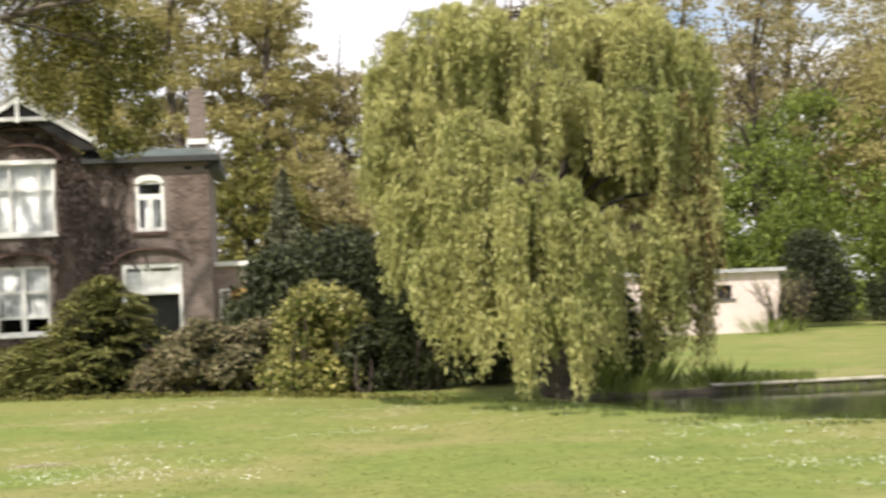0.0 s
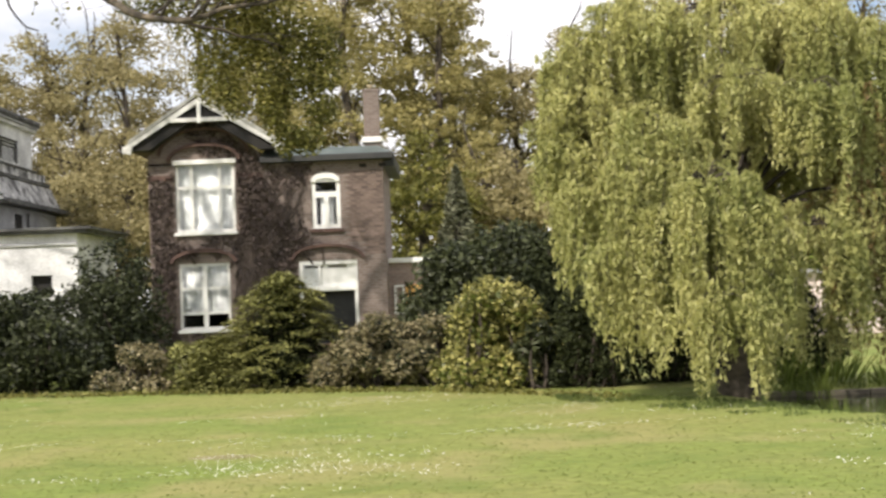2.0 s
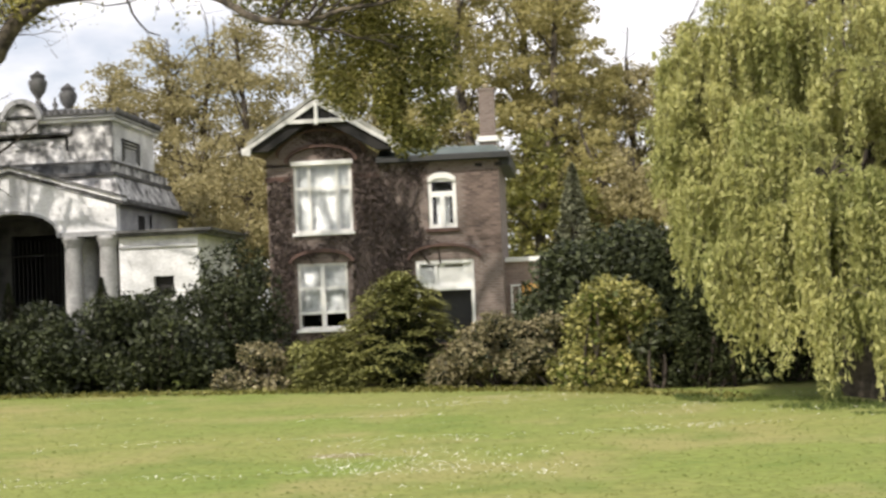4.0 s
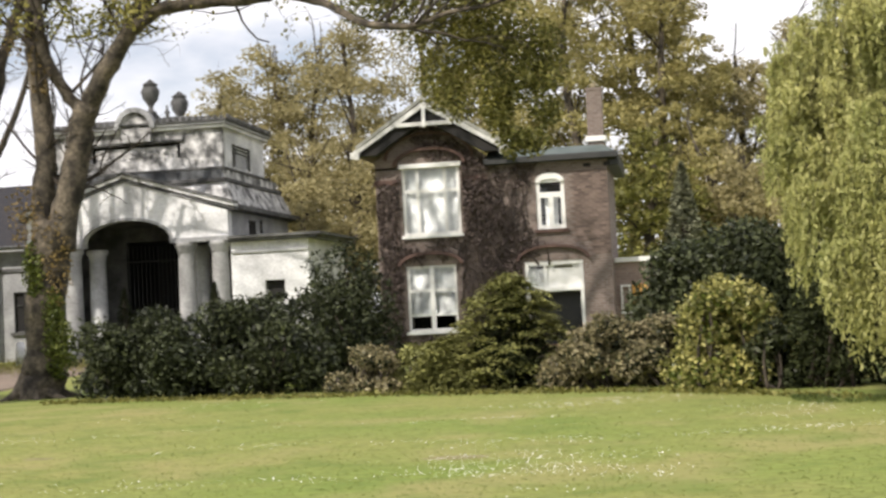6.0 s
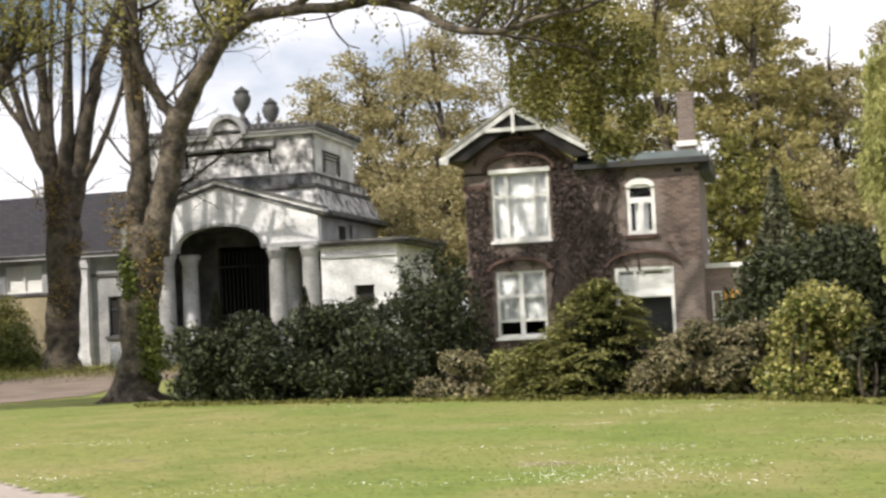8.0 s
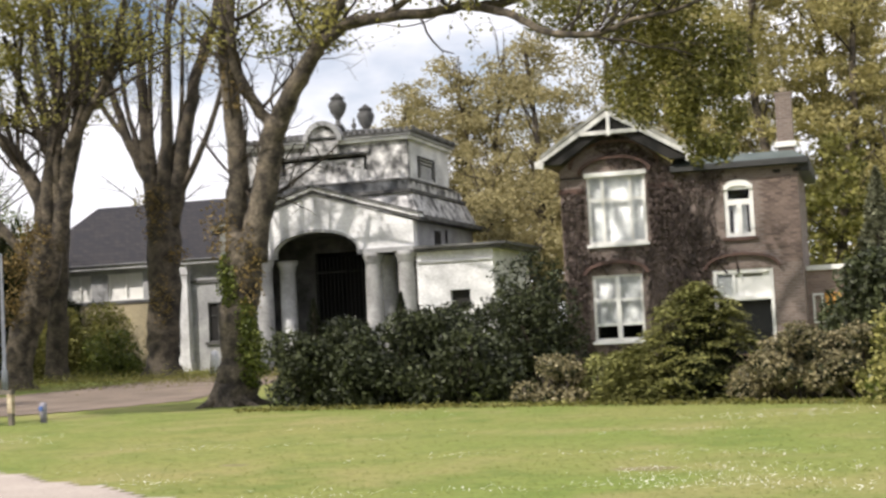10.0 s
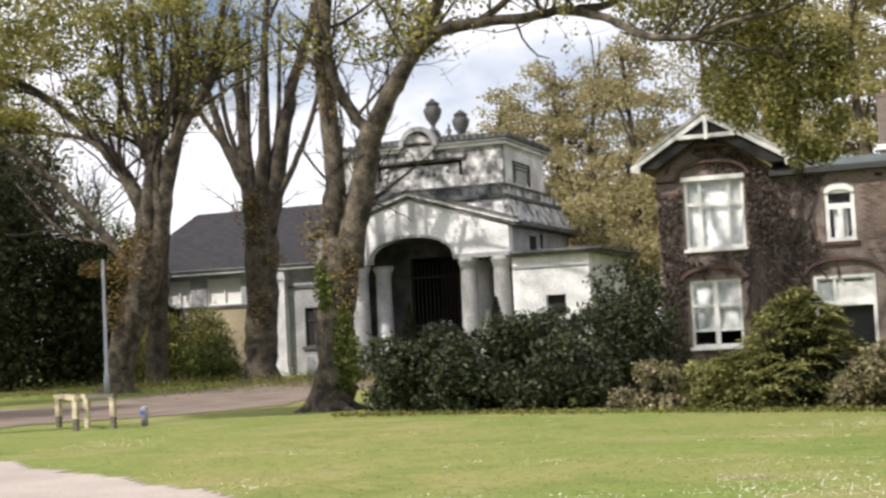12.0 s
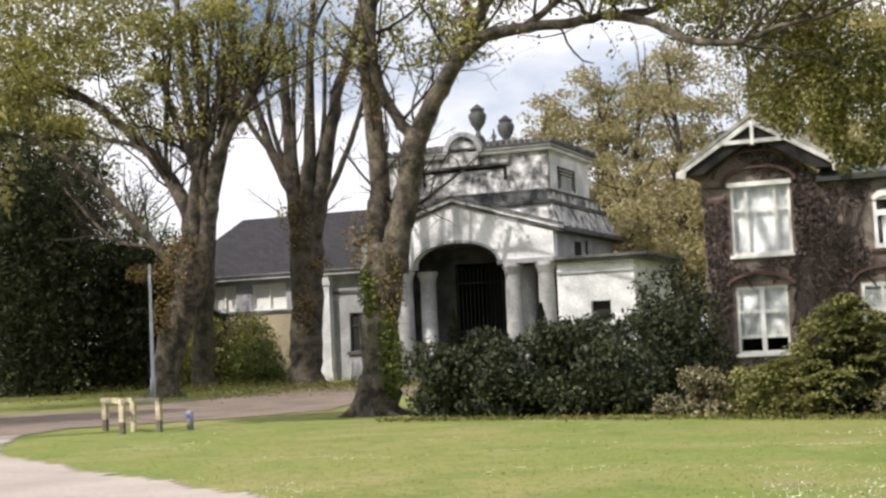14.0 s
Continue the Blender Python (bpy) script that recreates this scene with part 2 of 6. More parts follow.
M_IVY = leaf_material("ivy_leaves", (0.048, 0.075, 0.015), (0.145, 0.165, 0.034), 0.4, 0.2)
# dark green of the blades that darken the shaded bank
M_SHADE_GRASS = leaf_material("shade_grass_blades", (0.040, 0.062, 0.014), (0.100, 0.130, 0.030), 0.55, 0.25)
M_RUST = leaf_material("rusty_shoots", (0.12, 0.085, 0.032), (0.23, 0.165, 0.06), 0.6, 0.3)
M_WATER = material("pond_water", (0.035, 0.042, 0.022), (0.05, 0.055, 0.03), 0.8, 6.0, 0.08, 0.08)


# ---- building helpers ----
def thing(name, at, label, category, group="", kind=""):
    ob = new(name)
    ob.empty_display_size = 0.3
    ob.location = at
    return tagged(ob, label, category, group, kind)


def put(ob, parent):
    """Parent ob to a thing or part, with its mesh in world metres."""
    if parent is not None:
        ob.parent = parent
        top = parent
        while top.parent is not None:
            top = top.parent
        if parent is top:
            ob.matrix_parent_inverse = Matrix.Translation(top.location).inverted()
    return ob


def part(name, bm, mat, parent=None, label=""):
    me = bpy.data.meshes.new(name)
    bm.normal_update()
    bm.to_mesh(me)
    bm.free()
    me.materials.append(mat)
    return tagged(put(new(name, me), parent), label)


def quads(name, v, mat, parent=None, label="", corners=4):
    """One mesh of separate four- (or three-) cornered leaves from an array (n, corners, 3)."""
    n = len(v)
    me = bpy.data.meshes.new(name)
    me.vertices.add(corners * n)
    me.vertices.foreach_set("co", np.ascontiguousarray(v, dtype=np.float32).ravel())
    me.loops.add(corners * n)
    me.loops.foreach_set("vertex_index", np.arange(corners * n, dtype=np.int32))
    me.polygons.add(n)
    me.polygons.foreach_set("loop_start", np.arange(0, corners * n, corners, dtype=np.int32))
    me.update(calc_edges=True)
    me.materials.append(mat)
    return tagged(put(new(name, me), parent), label)


def box(bm, a, b, bevel=0.0):
    vs = bmesh.ops.create_cube(bm, size=1.0)["verts"]
    for v in vs:
        v.co = Vector([a[i] + (v.co[i] + 0.5) * (b[i] - a[i]) for i in range(3)])
    if bevel:
        es = list({e for v in vs for e in v.link_edges})
        bmesh.ops.bevel(bm, geom=es, offset=bevel, segments=1, affect="EDGES")
    return bm


def boxes(*list_of, bevel=0.0):
    bm = bmesh.new()
    for a, b in list_of:
        box(bm, a, b, bevel)
    return bm


def prism(bm, pts, y0, y1):
    """An outline of (x, z) pushed from y0 to y1."""
    f = bm.faces.new([bm.verts.new((x, y0, z)) for x, z in pts])
    r = bmesh.ops.extrude_face_region(bm, geom=[f])
    bmesh.ops.translate(bm, vec=(0, y1 - y0, 0), verts=[g for g in r["geom"] if isinstance(g, bmesh.types.BMVert)])
    bmesh.ops.recalc_face_normals(bm, faces=bm.faces[:])
    return bm


def lathe(bm, at, profile, seg=20):
    rings = []
    for r, z in profile:
        rings.append([bm.verts.new((at[0] + r * math.cos(2 * math.pi * k / seg), at[1] + r * math.sin(2 * math.pi * k / seg), at[2] + z)) for k in range(seg)])
    for a, b in zip(rings, rings[1:]):
        for k in range(seg):
            f = bm.faces.new((a[k], a[(k + 1) % seg], b[(k + 1) % seg], b[k]))
            f.smooth = True
    bm.faces.new(rings[0][::-1])
    bm.faces.new(rings[-1])
    return bm


def arc(cx, cz, rx, rz, a0, a1, n):
    return [(cx + rx * math.cos(radians(a0 + (a1 - a0) * k / n)), cz + rz * math.sin(radians(a0 + (a1 - a0) * k / n))) for k in range(n + 1)]


def pierced(bm, x0, x1, z0, z1, y0, y1, holes):
    """A wall in the x-z plane with rectangular openings right through it, as one closed body."""
    xs = sorted({x0, x1, *[h[0] for h in holes], *[h[1] for h in holes]})
    zs = sorted({z0, z1, *[h[2] for h in holes], *[h[3] for h in holes]})
    verts = {}

    def v(i, k, y):
        if (i, k, y) not in verts:
            verts[i, k, y] = bm.verts.new((xs[i], y, zs[k]))
        return verts[i, k, y]

    def solid(i, k):
        if not (0 <= i < len(xs) - 1 and 0 <= k < len(zs) - 1):
            return False
        mx_, mz_ = (xs[i] + xs[i + 1]) / 2, (zs[k] + zs[k + 1]) / 2
        return not any(h[0] < mx_ < h[1] and h[2] < mz_ < h[3] for h in holes)

    for i in range(len(xs) - 1):
        for k in range(len(zs) - 1):
            if not solid(i, k):
                continue
            bm.faces.new((v(i, k, y0), v(i + 1, k, y0), v(i + 1, k + 1, y0), v(i, k + 1, y0)))
            bm.faces.new((v(i, k + 1, y1), v(i + 1, k + 1, y1), v(i + 1, k, y1), v(i, k, y1)))
            for di, dk, a, c in ((-1, 0, (i, k), (i, k + 1)), (1, 0, (i + 1, k + 1), (i + 1, k)), (0, -1, (i + 1, k), (i, k)), (0, 1, (i, k + 1), (i + 1, k + 1))):
                if not solid(i + di, k + dk):
                    bm.faces.new((v(*a, y0), v(*c, y0), v(*c, y1), v(*a, y1)))
    bmesh.ops.recalc_face_normals(bm, faces=bm.faces[:])
    return bm


def smooth_line(pts, k=4):
    """A soft line through the given points."""
    p = np.array(pts, float)
    q = np.vstack([2 * p[0] - p[1], p, 2 * p[-1] - p[-2]])
    out = []
    for i in range(1, len(q) - 2):
        for t in np.arange(k) / k:
            out.append(0.5 * ((2 * q[i]) + (q[i + 1] - q[i - 1]) * t + (2 * q[i - 1] - 5 * q[i] + 4 * q[i + 1] - q[i + 2]) * t ** 2 + (3 * q[i] - q[i - 1] - 3 * q[i + 1] + q[i + 2]) * t ** 3))
    return np.array(out + [p[-1]])


def tubes(name, lines, mat, parent=None, label="", seg=6, rough=0.0, seed=1):
    """Tapered round limbs along lines [(points, radii)], as one mesh."""
    rng = np.random.default_rng(seed)
    verts, faces, base = [], [], 0
    ang = np.arange(seg) * 2 * np.pi / seg
    for pts, rad in lines:
        pts, rad = np.asarray(pts, float), np.asarray(rad, float)
        d = np.gradient(pts, axis=0)
        d /= np.linalg.norm(d, axis=1)[:, None] + 1e-9
        side = np.cross(d, [0.31, 0.95, 0.05])
        side /= np.linalg.norm(side, axis=1)[:, None] + 1e-9
        up = np.cross(d, side)
        r = rad[:, None] * (1 + rough * (rng.random((len(pts), seg)) - 0.5))
        ring = pts[:, None] + (side[:, None] * np.cos(ang)[None, :, None] + up[:, None] * np.sin(ang)[None, :, None]) * r[:, :, None]
        verts.append(ring.reshape(-1, 3))
        for i in range(len(pts) - 1):
            for k in range(seg):
                a, b = base + i * seg + k, base + i * seg + (k + 1) % seg
                faces.append((a, b, b + seg, a + seg))
        faces.append(tuple(base + k for k in range(seg))[::-1])
        faces.append(tuple(base + (len(pts) - 1) * seg + k for k in range(seg)))
        base += len(pts) * seg
    me = bpy.data.meshes.new(name)
    me.from_pydata(np.concatenate(verts).tolist(), [], faces)
    me.polygons.foreach_set("use_smooth", [True] * len(me.polygons))
    me.materials.append(mat)
    return tagged(put(new(name, me), parent), label)


def leaf_cards(p, length, width, rng, axis=None, droop=0.0, flat=0.0):
    """Leaf blades at points p: rhombs of random turn; flat pulls them level, axis gives them a common way."""
    n = len(p)
    a = rng.normal(size=(n, 3))
    if axis is not None:
        a = a * 0.35 + axis
    a[:, 2] -= droop
    a[:, 2] *= 1 - flat
    a /= np.linalg.norm(a, axis=1)[:, None] + 1e-9
    b = np.cross(a, rng.normal(size=(n, 3)) * [1 - flat, 1 - flat, 1] + [0, 0, 2.5 * flat])
    b /= np.linalg.norm(b, axis=1)[:, None] + 1e-9
    s = (0.7 + 0.6 * rng.random((n, 1)))
    a, b = a * length * s * 0.5, b * width * s * 0.5
    return np.stack([p - a, p - b - a * 0.1, p + a, p + b - a * 0.1], 1)


def in_clumps(clumps, n, rng, inner=0.35):
    """Points in round masses (x, y, z, rx, ry, rz), denser towards their skin."""
    c = np.array(clumps, float)
    w = (c[:, 3] * c[:, 5] + c[:, 3] * c[:, 4]) ** 0.9
    k = rng.choice(len(c), n, p=w / w.sum())
    d = rng.normal(size=(n, 3))
    d /= np.linalg.norm(d, axis=1)[:, None]
    return c[k, :3] + d * c[k, 3:] * (inner + (1 - inner) * rng.random((n, 1)) ** 0.5)


def shoots(lines, n, length, rng, up=0.5, spread=1.0, start=0.25, thin=0.35):
    """Side branches on limbs [(points, radii)]."""
    out = []
    for _ in range(n):
        pts, rad = lines[rng.integers(len(lines))]
        i = int((start + (1 - start) * rng.random()) * (len(pts) - 1))
        d = np.asarray(pts[min(i + 1, len(pts) - 1)]) - np.asarray(pts[max(i - 1, 0)])
        d = d / (np.linalg.norm(d) + 1e-9)
        way = d * 0.7 + rng.normal(size=3) * 0.6 * spread + [0, 0, up]
        way /= np.linalg.norm(way)
        ln = length * (0.5 + 0.8 * rng.random())
        p, line = np.asarray(pts[i], float), []
        for s in range(6):
            line.append(p.copy())
            way = way + rng.normal(size=3) * 0.16 + [0, 0, up * 0.06]
            way /= np.linalg.norm(way)
            p = p + way * ln / 5
        r0 = min(rad[i] * 0.55, 0.02 + ln * 0.016)
        out.append((np.array(line), np.linspace(r0, r0 * thin, 6)))
    return out


def ends(lines, n, rng, scatter):
    """Points about the outer halves of thin branches."""
    out = []
    for k in rng.integers(len(lines), size=n):
        pts = lines[k][0]
        f = (0.35 + 0.65 * rng.random()) * (len(pts) - 1)
        i = min(int(f), len(pts) - 2)
        out.append(pts[i] + (pts[i + 1] - pts[i]) * (f - i))
    return np.array(out) + rng.normal(size=(n, 3)) * scatter


# ---- ground ----
def ramp_up(v):
    """Smooth step from 0 to 1 about v = 0."""
    return 0.5 + 0.5 * math.tanh(v / 2)


def pond_depth(x, y):
    """How far the ground lies under the lawn at the pond and its far bank."""
    near = 20.0 - 1.3 * min(max(x - 4.4, 0.0), 2.5) - 0.12 * min(max(x - 6.9, 0.0), 6.0) + 0.2 * math.sin(x * 1.1)
    inside = ramp_up((y - near) * 3.0) * ramp_up((x - 5.3) * 2.0)
    far = ramp_up((y - 24.4) * 3.5)
    deep = 0.75 * inside * (1 - far)
    return deep + inside * far * (0.08 + 0.16 * min(1.0, max(0.0, (y - 24) / 6)))


def ground_height(x, y):
    h = -pond_depth(x, y)
    h += 0.02 * noise.noise(Vector((x * 0.35, y * 0.35, 0))) * (1 if 5 < y < 60 else 0)
    if y > 40:
        h += 0.004 * min(y - 40, 40) * ramp_up(-(x + 12) * 0.5)
    return h


def grid_axis(lo, fine_lo, fine_hi, hi, step, growth=1.35):
    out = list(np.arange(fine_lo, fine_hi + step / 2, step))
    s = step
    while out[-1] < hi:
        s *= growth
        out.append(min(out[-1] + s, hi))
    s = step
    while out[0] > lo:
        s *= growth
        out.insert(0, max(out[0] - s, lo))
    return out


def sheet(name, xs, ys, height, mat, keep=None):
    verts = [(x, y, height(x, y)) for y in ys for x in xs]
    nx = len(xs)
    faces = []
    for j in range(len(ys) - 1):
        for i in range(nx - 1):
            if keep is None or keep((xs[i] + xs[i + 1]) / 2, (ys[j] + ys[j + 1]) / 2):
                faces.append((j * nx + i, j * nx + i + 1, (j + 1) * nx + i + 1, (j + 1) * nx + i))
    me = bpy.data.meshes.new(name)
    me.from_pydata(verts, [], faces)
    me.polygons.foreach_set("use_smooth", [True] * len(me.polygons))
    me.materials.append(mat)
    return new(name, me)


ground = sheet("ground", grid_axis(-1500, -30, 20, 1500, 0.4), grid_axis(-600, 8, 34, 2500, 0.4), ground_height, M_LAWN)
tagged(ground, "mown park lawn in spring sun, dotted with daisies", "lawn", kind="structure")

# the pink-grey road that bends round the lawn and runs up to the gate
ROAD = [(-75, 35), (-75, 29), (-34, 28.5), (-27, 24.5), (-22, 19.5), (-15, 13.5), (-8, 7.5), (-3, 1.0), (0, -6), (6, -6), (3.2, 4.5), (-2.6, 9.8), (-8.3, 14.3), (-12.2, 17.3), (-16.6, 20.4), (-18.9, 23.0), (-20.9, 26.2), (-21.9, 28.6),
        (-21.2, 30.0), (-19.0, 31.6), (-18.0, 35.5), (-18.9, 40), (-20.6, 50), (-21.4, 61.6), (-28, 61.6), (-28.4, 52), (-28.2, 44), (-28.6, 39.5), (-31, 37.0), (-40, 35.2)]


def in_outline(x, y, pts):
    inside = False
    for (xa, ya), (xb, yb) in zip(pts, pts[1:] + pts[:1]):
        if (ya > y) != (yb > y) and x < xa + (y - ya) * (xb - xa) / (yb - ya):
            inside = not inside
    return inside


def ragged(x, y):
    return in_outline(x + 0.22 * noise.noise(Vector((x * 1.7, y * 1.7, 3))), y + 0.22 * noise.noise(Vector((x * 1.7, y * 1.7, 9))), ROAD)


def on_path(x, y):
    """The pale near stretch, up to where the carriage road branches off."""
    return ragged(x, y) and y < 26.6 + 0.10 * (x + 21) + 0.4 * noise.noise(Vector((x, y, 4)))


road = sheet("path", list(np.arange(-75, 6.1, 0.25)), list(np.arange(-6, 30, 0.25)), lambda x, y: ground_height(x, y) + 0.018, M_ROAD, on_path)
tagged(road, "worn pale asphalt park path bending beside the lawn", "path", kind="structure")
# the far stretch takes the darker colour in place of cast tree shade
road = sheet("road", list(np.arange(-75, -15, 0.25)), list(np.arange(18, 61.7, 0.25)), lambda x, y: ground_height(x, y) + 0.018, M_ROAD_SHADED, lambda x, y: ragged(x, y) and not on_path(x, y))
tagged(road, "brown carriage road leading to the gatehouse, darkened for tree shade", "road", kind="structure")

water = sheet("water", list(np.arange(1.5, 60, 1.5)), list(np.arange(14.5, 27.1, 0.5)), lambda x, y: -0.25, M_WATER)
tagged(water, "still dark green pond water beside the lawn", "pond", kind="structure")
rngb = random.Random(3)
bm = bmesh.new()
x = 4.6
while x < 30:
    w = rngb.uniform(0.9, 1.4)
    box(bm, (x, 24.05 + rngb.uniform(-0.03, 0.03), -0.7), (x + w - 0.02, 24.25, -0.16 + rngb.uniform(-0.02, 0.02)), 0.01)
    x += w
bank_edge = part("bank_edging", bm, material("wet_planks", (0.17, 0.145, 0.105), (0.10, 0.088, 0.065), 2, 20, 0.9, 0.3))
tagged(bank_edge, "dark wet plank edging along the pond bank", "edging", kind="structure")

bm = boxes(((7.3, 24.0, -0.145), (30, 24.34, -0.105)), bevel=0.01)
tagged(part("bank_capping", bm, material("pale_capping", (0.48, 0.44, 0.37), (0.34, 0.31, 0.26), 2, 20, 0.9, 0.3)), "pale worn capping board on the pond edging", "edging", kind="structure")

rng = np.random.default_rng(11)
m_ = bmesh.new()
for px, py, r in ((-2.5, 15.5, 0.34), (-8.0, 17.0, 0.20)):
    ring = []
    for a in np.arange(16) * math.pi / 8:
        u, v = px + r * (1.3 + 0.5 * rng.random()) * math.cos(a), py + r * (0.8 + 0.4 * rng.random()) * math.sin(a)
        ring.append(m_.verts.new((u, v, ground_height(u, v) - 0.006)))
    mid = m_.verts.new((px, py, ground_height(px, py) + 0.014))
    for u, v in zip(ring, ring[1:] + ring[:1]):
        m_.faces.new((mid, u, v))
tagged(part("bare_patches", m_, M_EARTH), "small worn brown patches in the lawn", "bare soil", kind="stuff")


def lawn_points(n, rng, lo=10.5, hi=29.0):
    """Points on the open lawn, as dense as they show."""
    y = lo * (hi / lo) ** rng.random(n)
    x = y * (rng.random(n) * 1.25 - 0.80)
    ok = np.array([not ragged(a, b) and pond_depth(a, b) < 0.05 for a, b in zip(x, y)])
    return x[ok], y[ok]


gx, gy = lawn_points(42000, rng)
gz = np.array([ground_height(a, b) for a, b in zip(gx, gy)])
gp = np.stack([gx, gy, gz], 1)
lean = rng.normal(size=(len(gp), 3)) * [0.025, 0.025, 0.003] + [0, 0, 0.012]
wide = np.stack([rng.normal(size=len(gp)), rng.normal(size=len(gp)) * 0.4, np.zeros(len(gp))], 1) * 0.006
tagged(quads("grass", np.stack([gp - wide, gp + wide, gp + lean], 1), M_BLADE, corners=3), "short mown grass blades", "grass", kind="stuff")
dx, dy = lawn_points(46000, rng, 10.5, 27.0)
keepd = np.array([noise.noise(Vector((a * 0.30, b * 0.9, 5))) + 0.45 * noise.noise(Vector((a * 1.3, b * 2.0, 8))) > 0.20 + 0.62 * random.random() - 0.012 * (a + 4) for a, b in zip(dx, dy)])
dp = np.stack([dx[keepd], dy[keepd], np.array([ground_height(a, b) for a, b in zip(dx[keepd], dy[keepd])]) + 0.018], 1)
tagged(quads("daisies", leaf_cards(dp, 0.019, 0.017, rng, flat=0.6), M_DAISY), "small white daisies scattered over the lawn", "daisies", kind="stuff")


# ---- brick house ----
H = 41.4          # its front
house = thing("brick_house", (-5.3, 43.5, 0), "two-storey brown brick lodge with white windows, half hidden in bare creeper", "house")
W1, W2, W3, DR = (-7.92, -6.22, 3.77, 5.78), (-7.90, -6.44, 0.98, 2.88), (-4.02, -3.20, 3.74, 5.22), (-4.45, -2.78, 0.10, 2.82)
bm = pierced(bmesh.new(), -8.70, -1.95, -0.1, 5.72, H, H + 0.3, [W1, W2, W3, DR])
wall = part("front_wall", bm, M_BRICK, house)
for a, b in (((-8.70, H + 0.3, -0.1), (-8.40, H + 7.0, 5.72)), ((-2.25, H + 0.3, -0.1), (-1.95, H + 4.2, 5.72))):
    part("side_wall", boxes((a, b)), M_BRICK, house)
for a, b in (((-8.40, H + 6.7, -0.1), (-5.4, H + 7.0, 5.72)), ((-5.4, H + 3.9, -0.1), (-2.25, H + 4.2, 5.72))):
    part("back_wall", boxes((a, b)), M_BRICK, house)
part("gable_wall", prism(bmesh.new(), [(-8.70, 5.72), (-5.45, 5.72), (-5.45, 6.0), (-7.08, 7.2), (-8.70, 6.0)], H, H + 0.3), M_BRICK, house)
# brick bands, arches and corbels
for cx, cz, rx, rz, t in ((-7.08, 5.82, 0.98, 0.42, 0.09), (-7.08, 6.0, 1.25, 0.70, 0.07), (-7.17, 2.90, 0.86, 0.30, 0.10), (-3.61, 2.86, 0.98, 0.36, 0.08)):
    o, i = arc(cx, cz, rx + t, rz + t, 0, 180, 18), arc(cx, cz, rx, rz, 180, 0, 18)
    part("brick_arch", prism(bmesh.new(), o + i, H - 0.14, H + 0.02), M_BRICK_DARK, house, "projecting dark brick arch")
for a, b in ((-8.74, -7.98), (-6.16, -5.42)):
    part("brick_band", boxes(((a, H - 0.05, 5.28), (b, H + 0.02, 5.42))), M_BRICK_DARK, house)
# dark blocks on the face stand for the shade in small holes
for k in range(3):
    part("putlog_shade", boxes(((-2.62 + 0.28 * k, H - 0.012, 5.46 - 0.18 * (k % 2)), (-2.42 + 0.28 * k, H + 0.02, 5.56 - 0.18 * (k % 2)))), M_DARK, house)
bm = prism(bmesh.new(), [(-8.62, -0.0), (-2.0, 0.0), (-2.0, 0.45), (-8.62, 0.45)], H - 0.06, H + 0.05)
part("plinth", bm, M_BRICK_DARK, house)
# roofs
M_VERGE = material("weathered_verge", (0.36, 0.36, 0.33), (0.24, 0.24, 0.21), 3, 30)
for sgn, xe, ze in ((-1, -9.16, 6.26), (1, -4.80, 6.17)):
    bm = bmesh.new()
    prism(bm, [(-7.08, 7.62), (xe, ze), (xe, ze - 0.10), (-7.08, 7.50)], H - 0.52, H + 7.2)
    part("roof_slope", bm, M_TILE, house)
    bm = prism(bmesh.new(), [(-7.08, 7.58), (xe + sgn * 0.02, ze + 0.02), (xe + sgn * 0.02, ze - 0.13), (-7.08 + sgn * 0.0, 7.42)], H - 0.60, H - 0.54)
    part("bargeboard", bm, M_WORN, house, "white painted bargeboard")
    bm = prism(bmesh.new(), [(-7.08, 7.74), (xe - sgn * 0.05, ze + 0.16), (xe - sgn * 0.05, ze + 0.05), (-7.08, 7.63)], H - 0.62, H + 0.1)
    part("verge_capping", bm, M_VERGE, house)
    bm = prism(bmesh.new(), [(xe + sgn * 0.12, ze - 0.02), (xe + sgn * 0.12, ze - 0.20), (xe - sgn * 0.12, ze - 0.24), (xe - sgn * 0.16, ze + 0.02)], H - 0.63, H - 0.50)
    part("board_foot", bm, M_WORN, house)
    # gable underside coloured near-black as its shade
    bm = prism(bmesh.new(), [(-7.08, 7.46), (xe, ze - 0.12), (xe - sgn * 0.62, ze - 0.12), (-7.08, 7.08)], H - 0.50, H - 0.02)
    part("soffit", bm, M_DARK, house)
part("collar_beam", boxes(((-7.90, H - 0.61, 6.88), (-6.26, H - 0.53, 7.00)), bevel=0.01), M_WORN, house)
part("king_post", boxes(((-7.13, H - 0.63, 6.84), (-7.03, H - 0.55, 7.50)), bevel=0.01), M_PAINT, house)
bm = bmesh.new()
vs = [bm.verts.new(v) for v in ((-5.42, H - 0.12, 5.85), (-1.66, H - 0.12, 5.85), (-1.66, H + 4.4, 5.85), (-5.42, H + 4.4, 5.85), (-5.42, H + 0.55, 6.13), (-2.1, H + 0.55, 6.13), (-2.1, H + 4.0, 6.13), (-5.42, H + 4.0, 6.13))]
for f in ((0, 1, 5, 4), (1, 2, 6, 5), (2, 3, 7, 6), (3, 0, 4, 7), (4, 5, 6, 7), (3, 2, 1, 0)):
    bm.faces.new([vs[i] for i in f])
part("flat_roof", bm, M_ZINC, house, "weathered green zinc roof")
part("gutter", boxes(((-5.45, H - 0.30, 5.66), (-1.62, H - 0.01, 5.845)), bevel=0.02), M_TAR, house, "black gutter")
part("side_gutter", boxes(((-1.945, H - 0.01, 5.45), (-1.62, H + 4.4, 5.845)), bevel=0.02), M_TAR, house, "black boarded eaves")
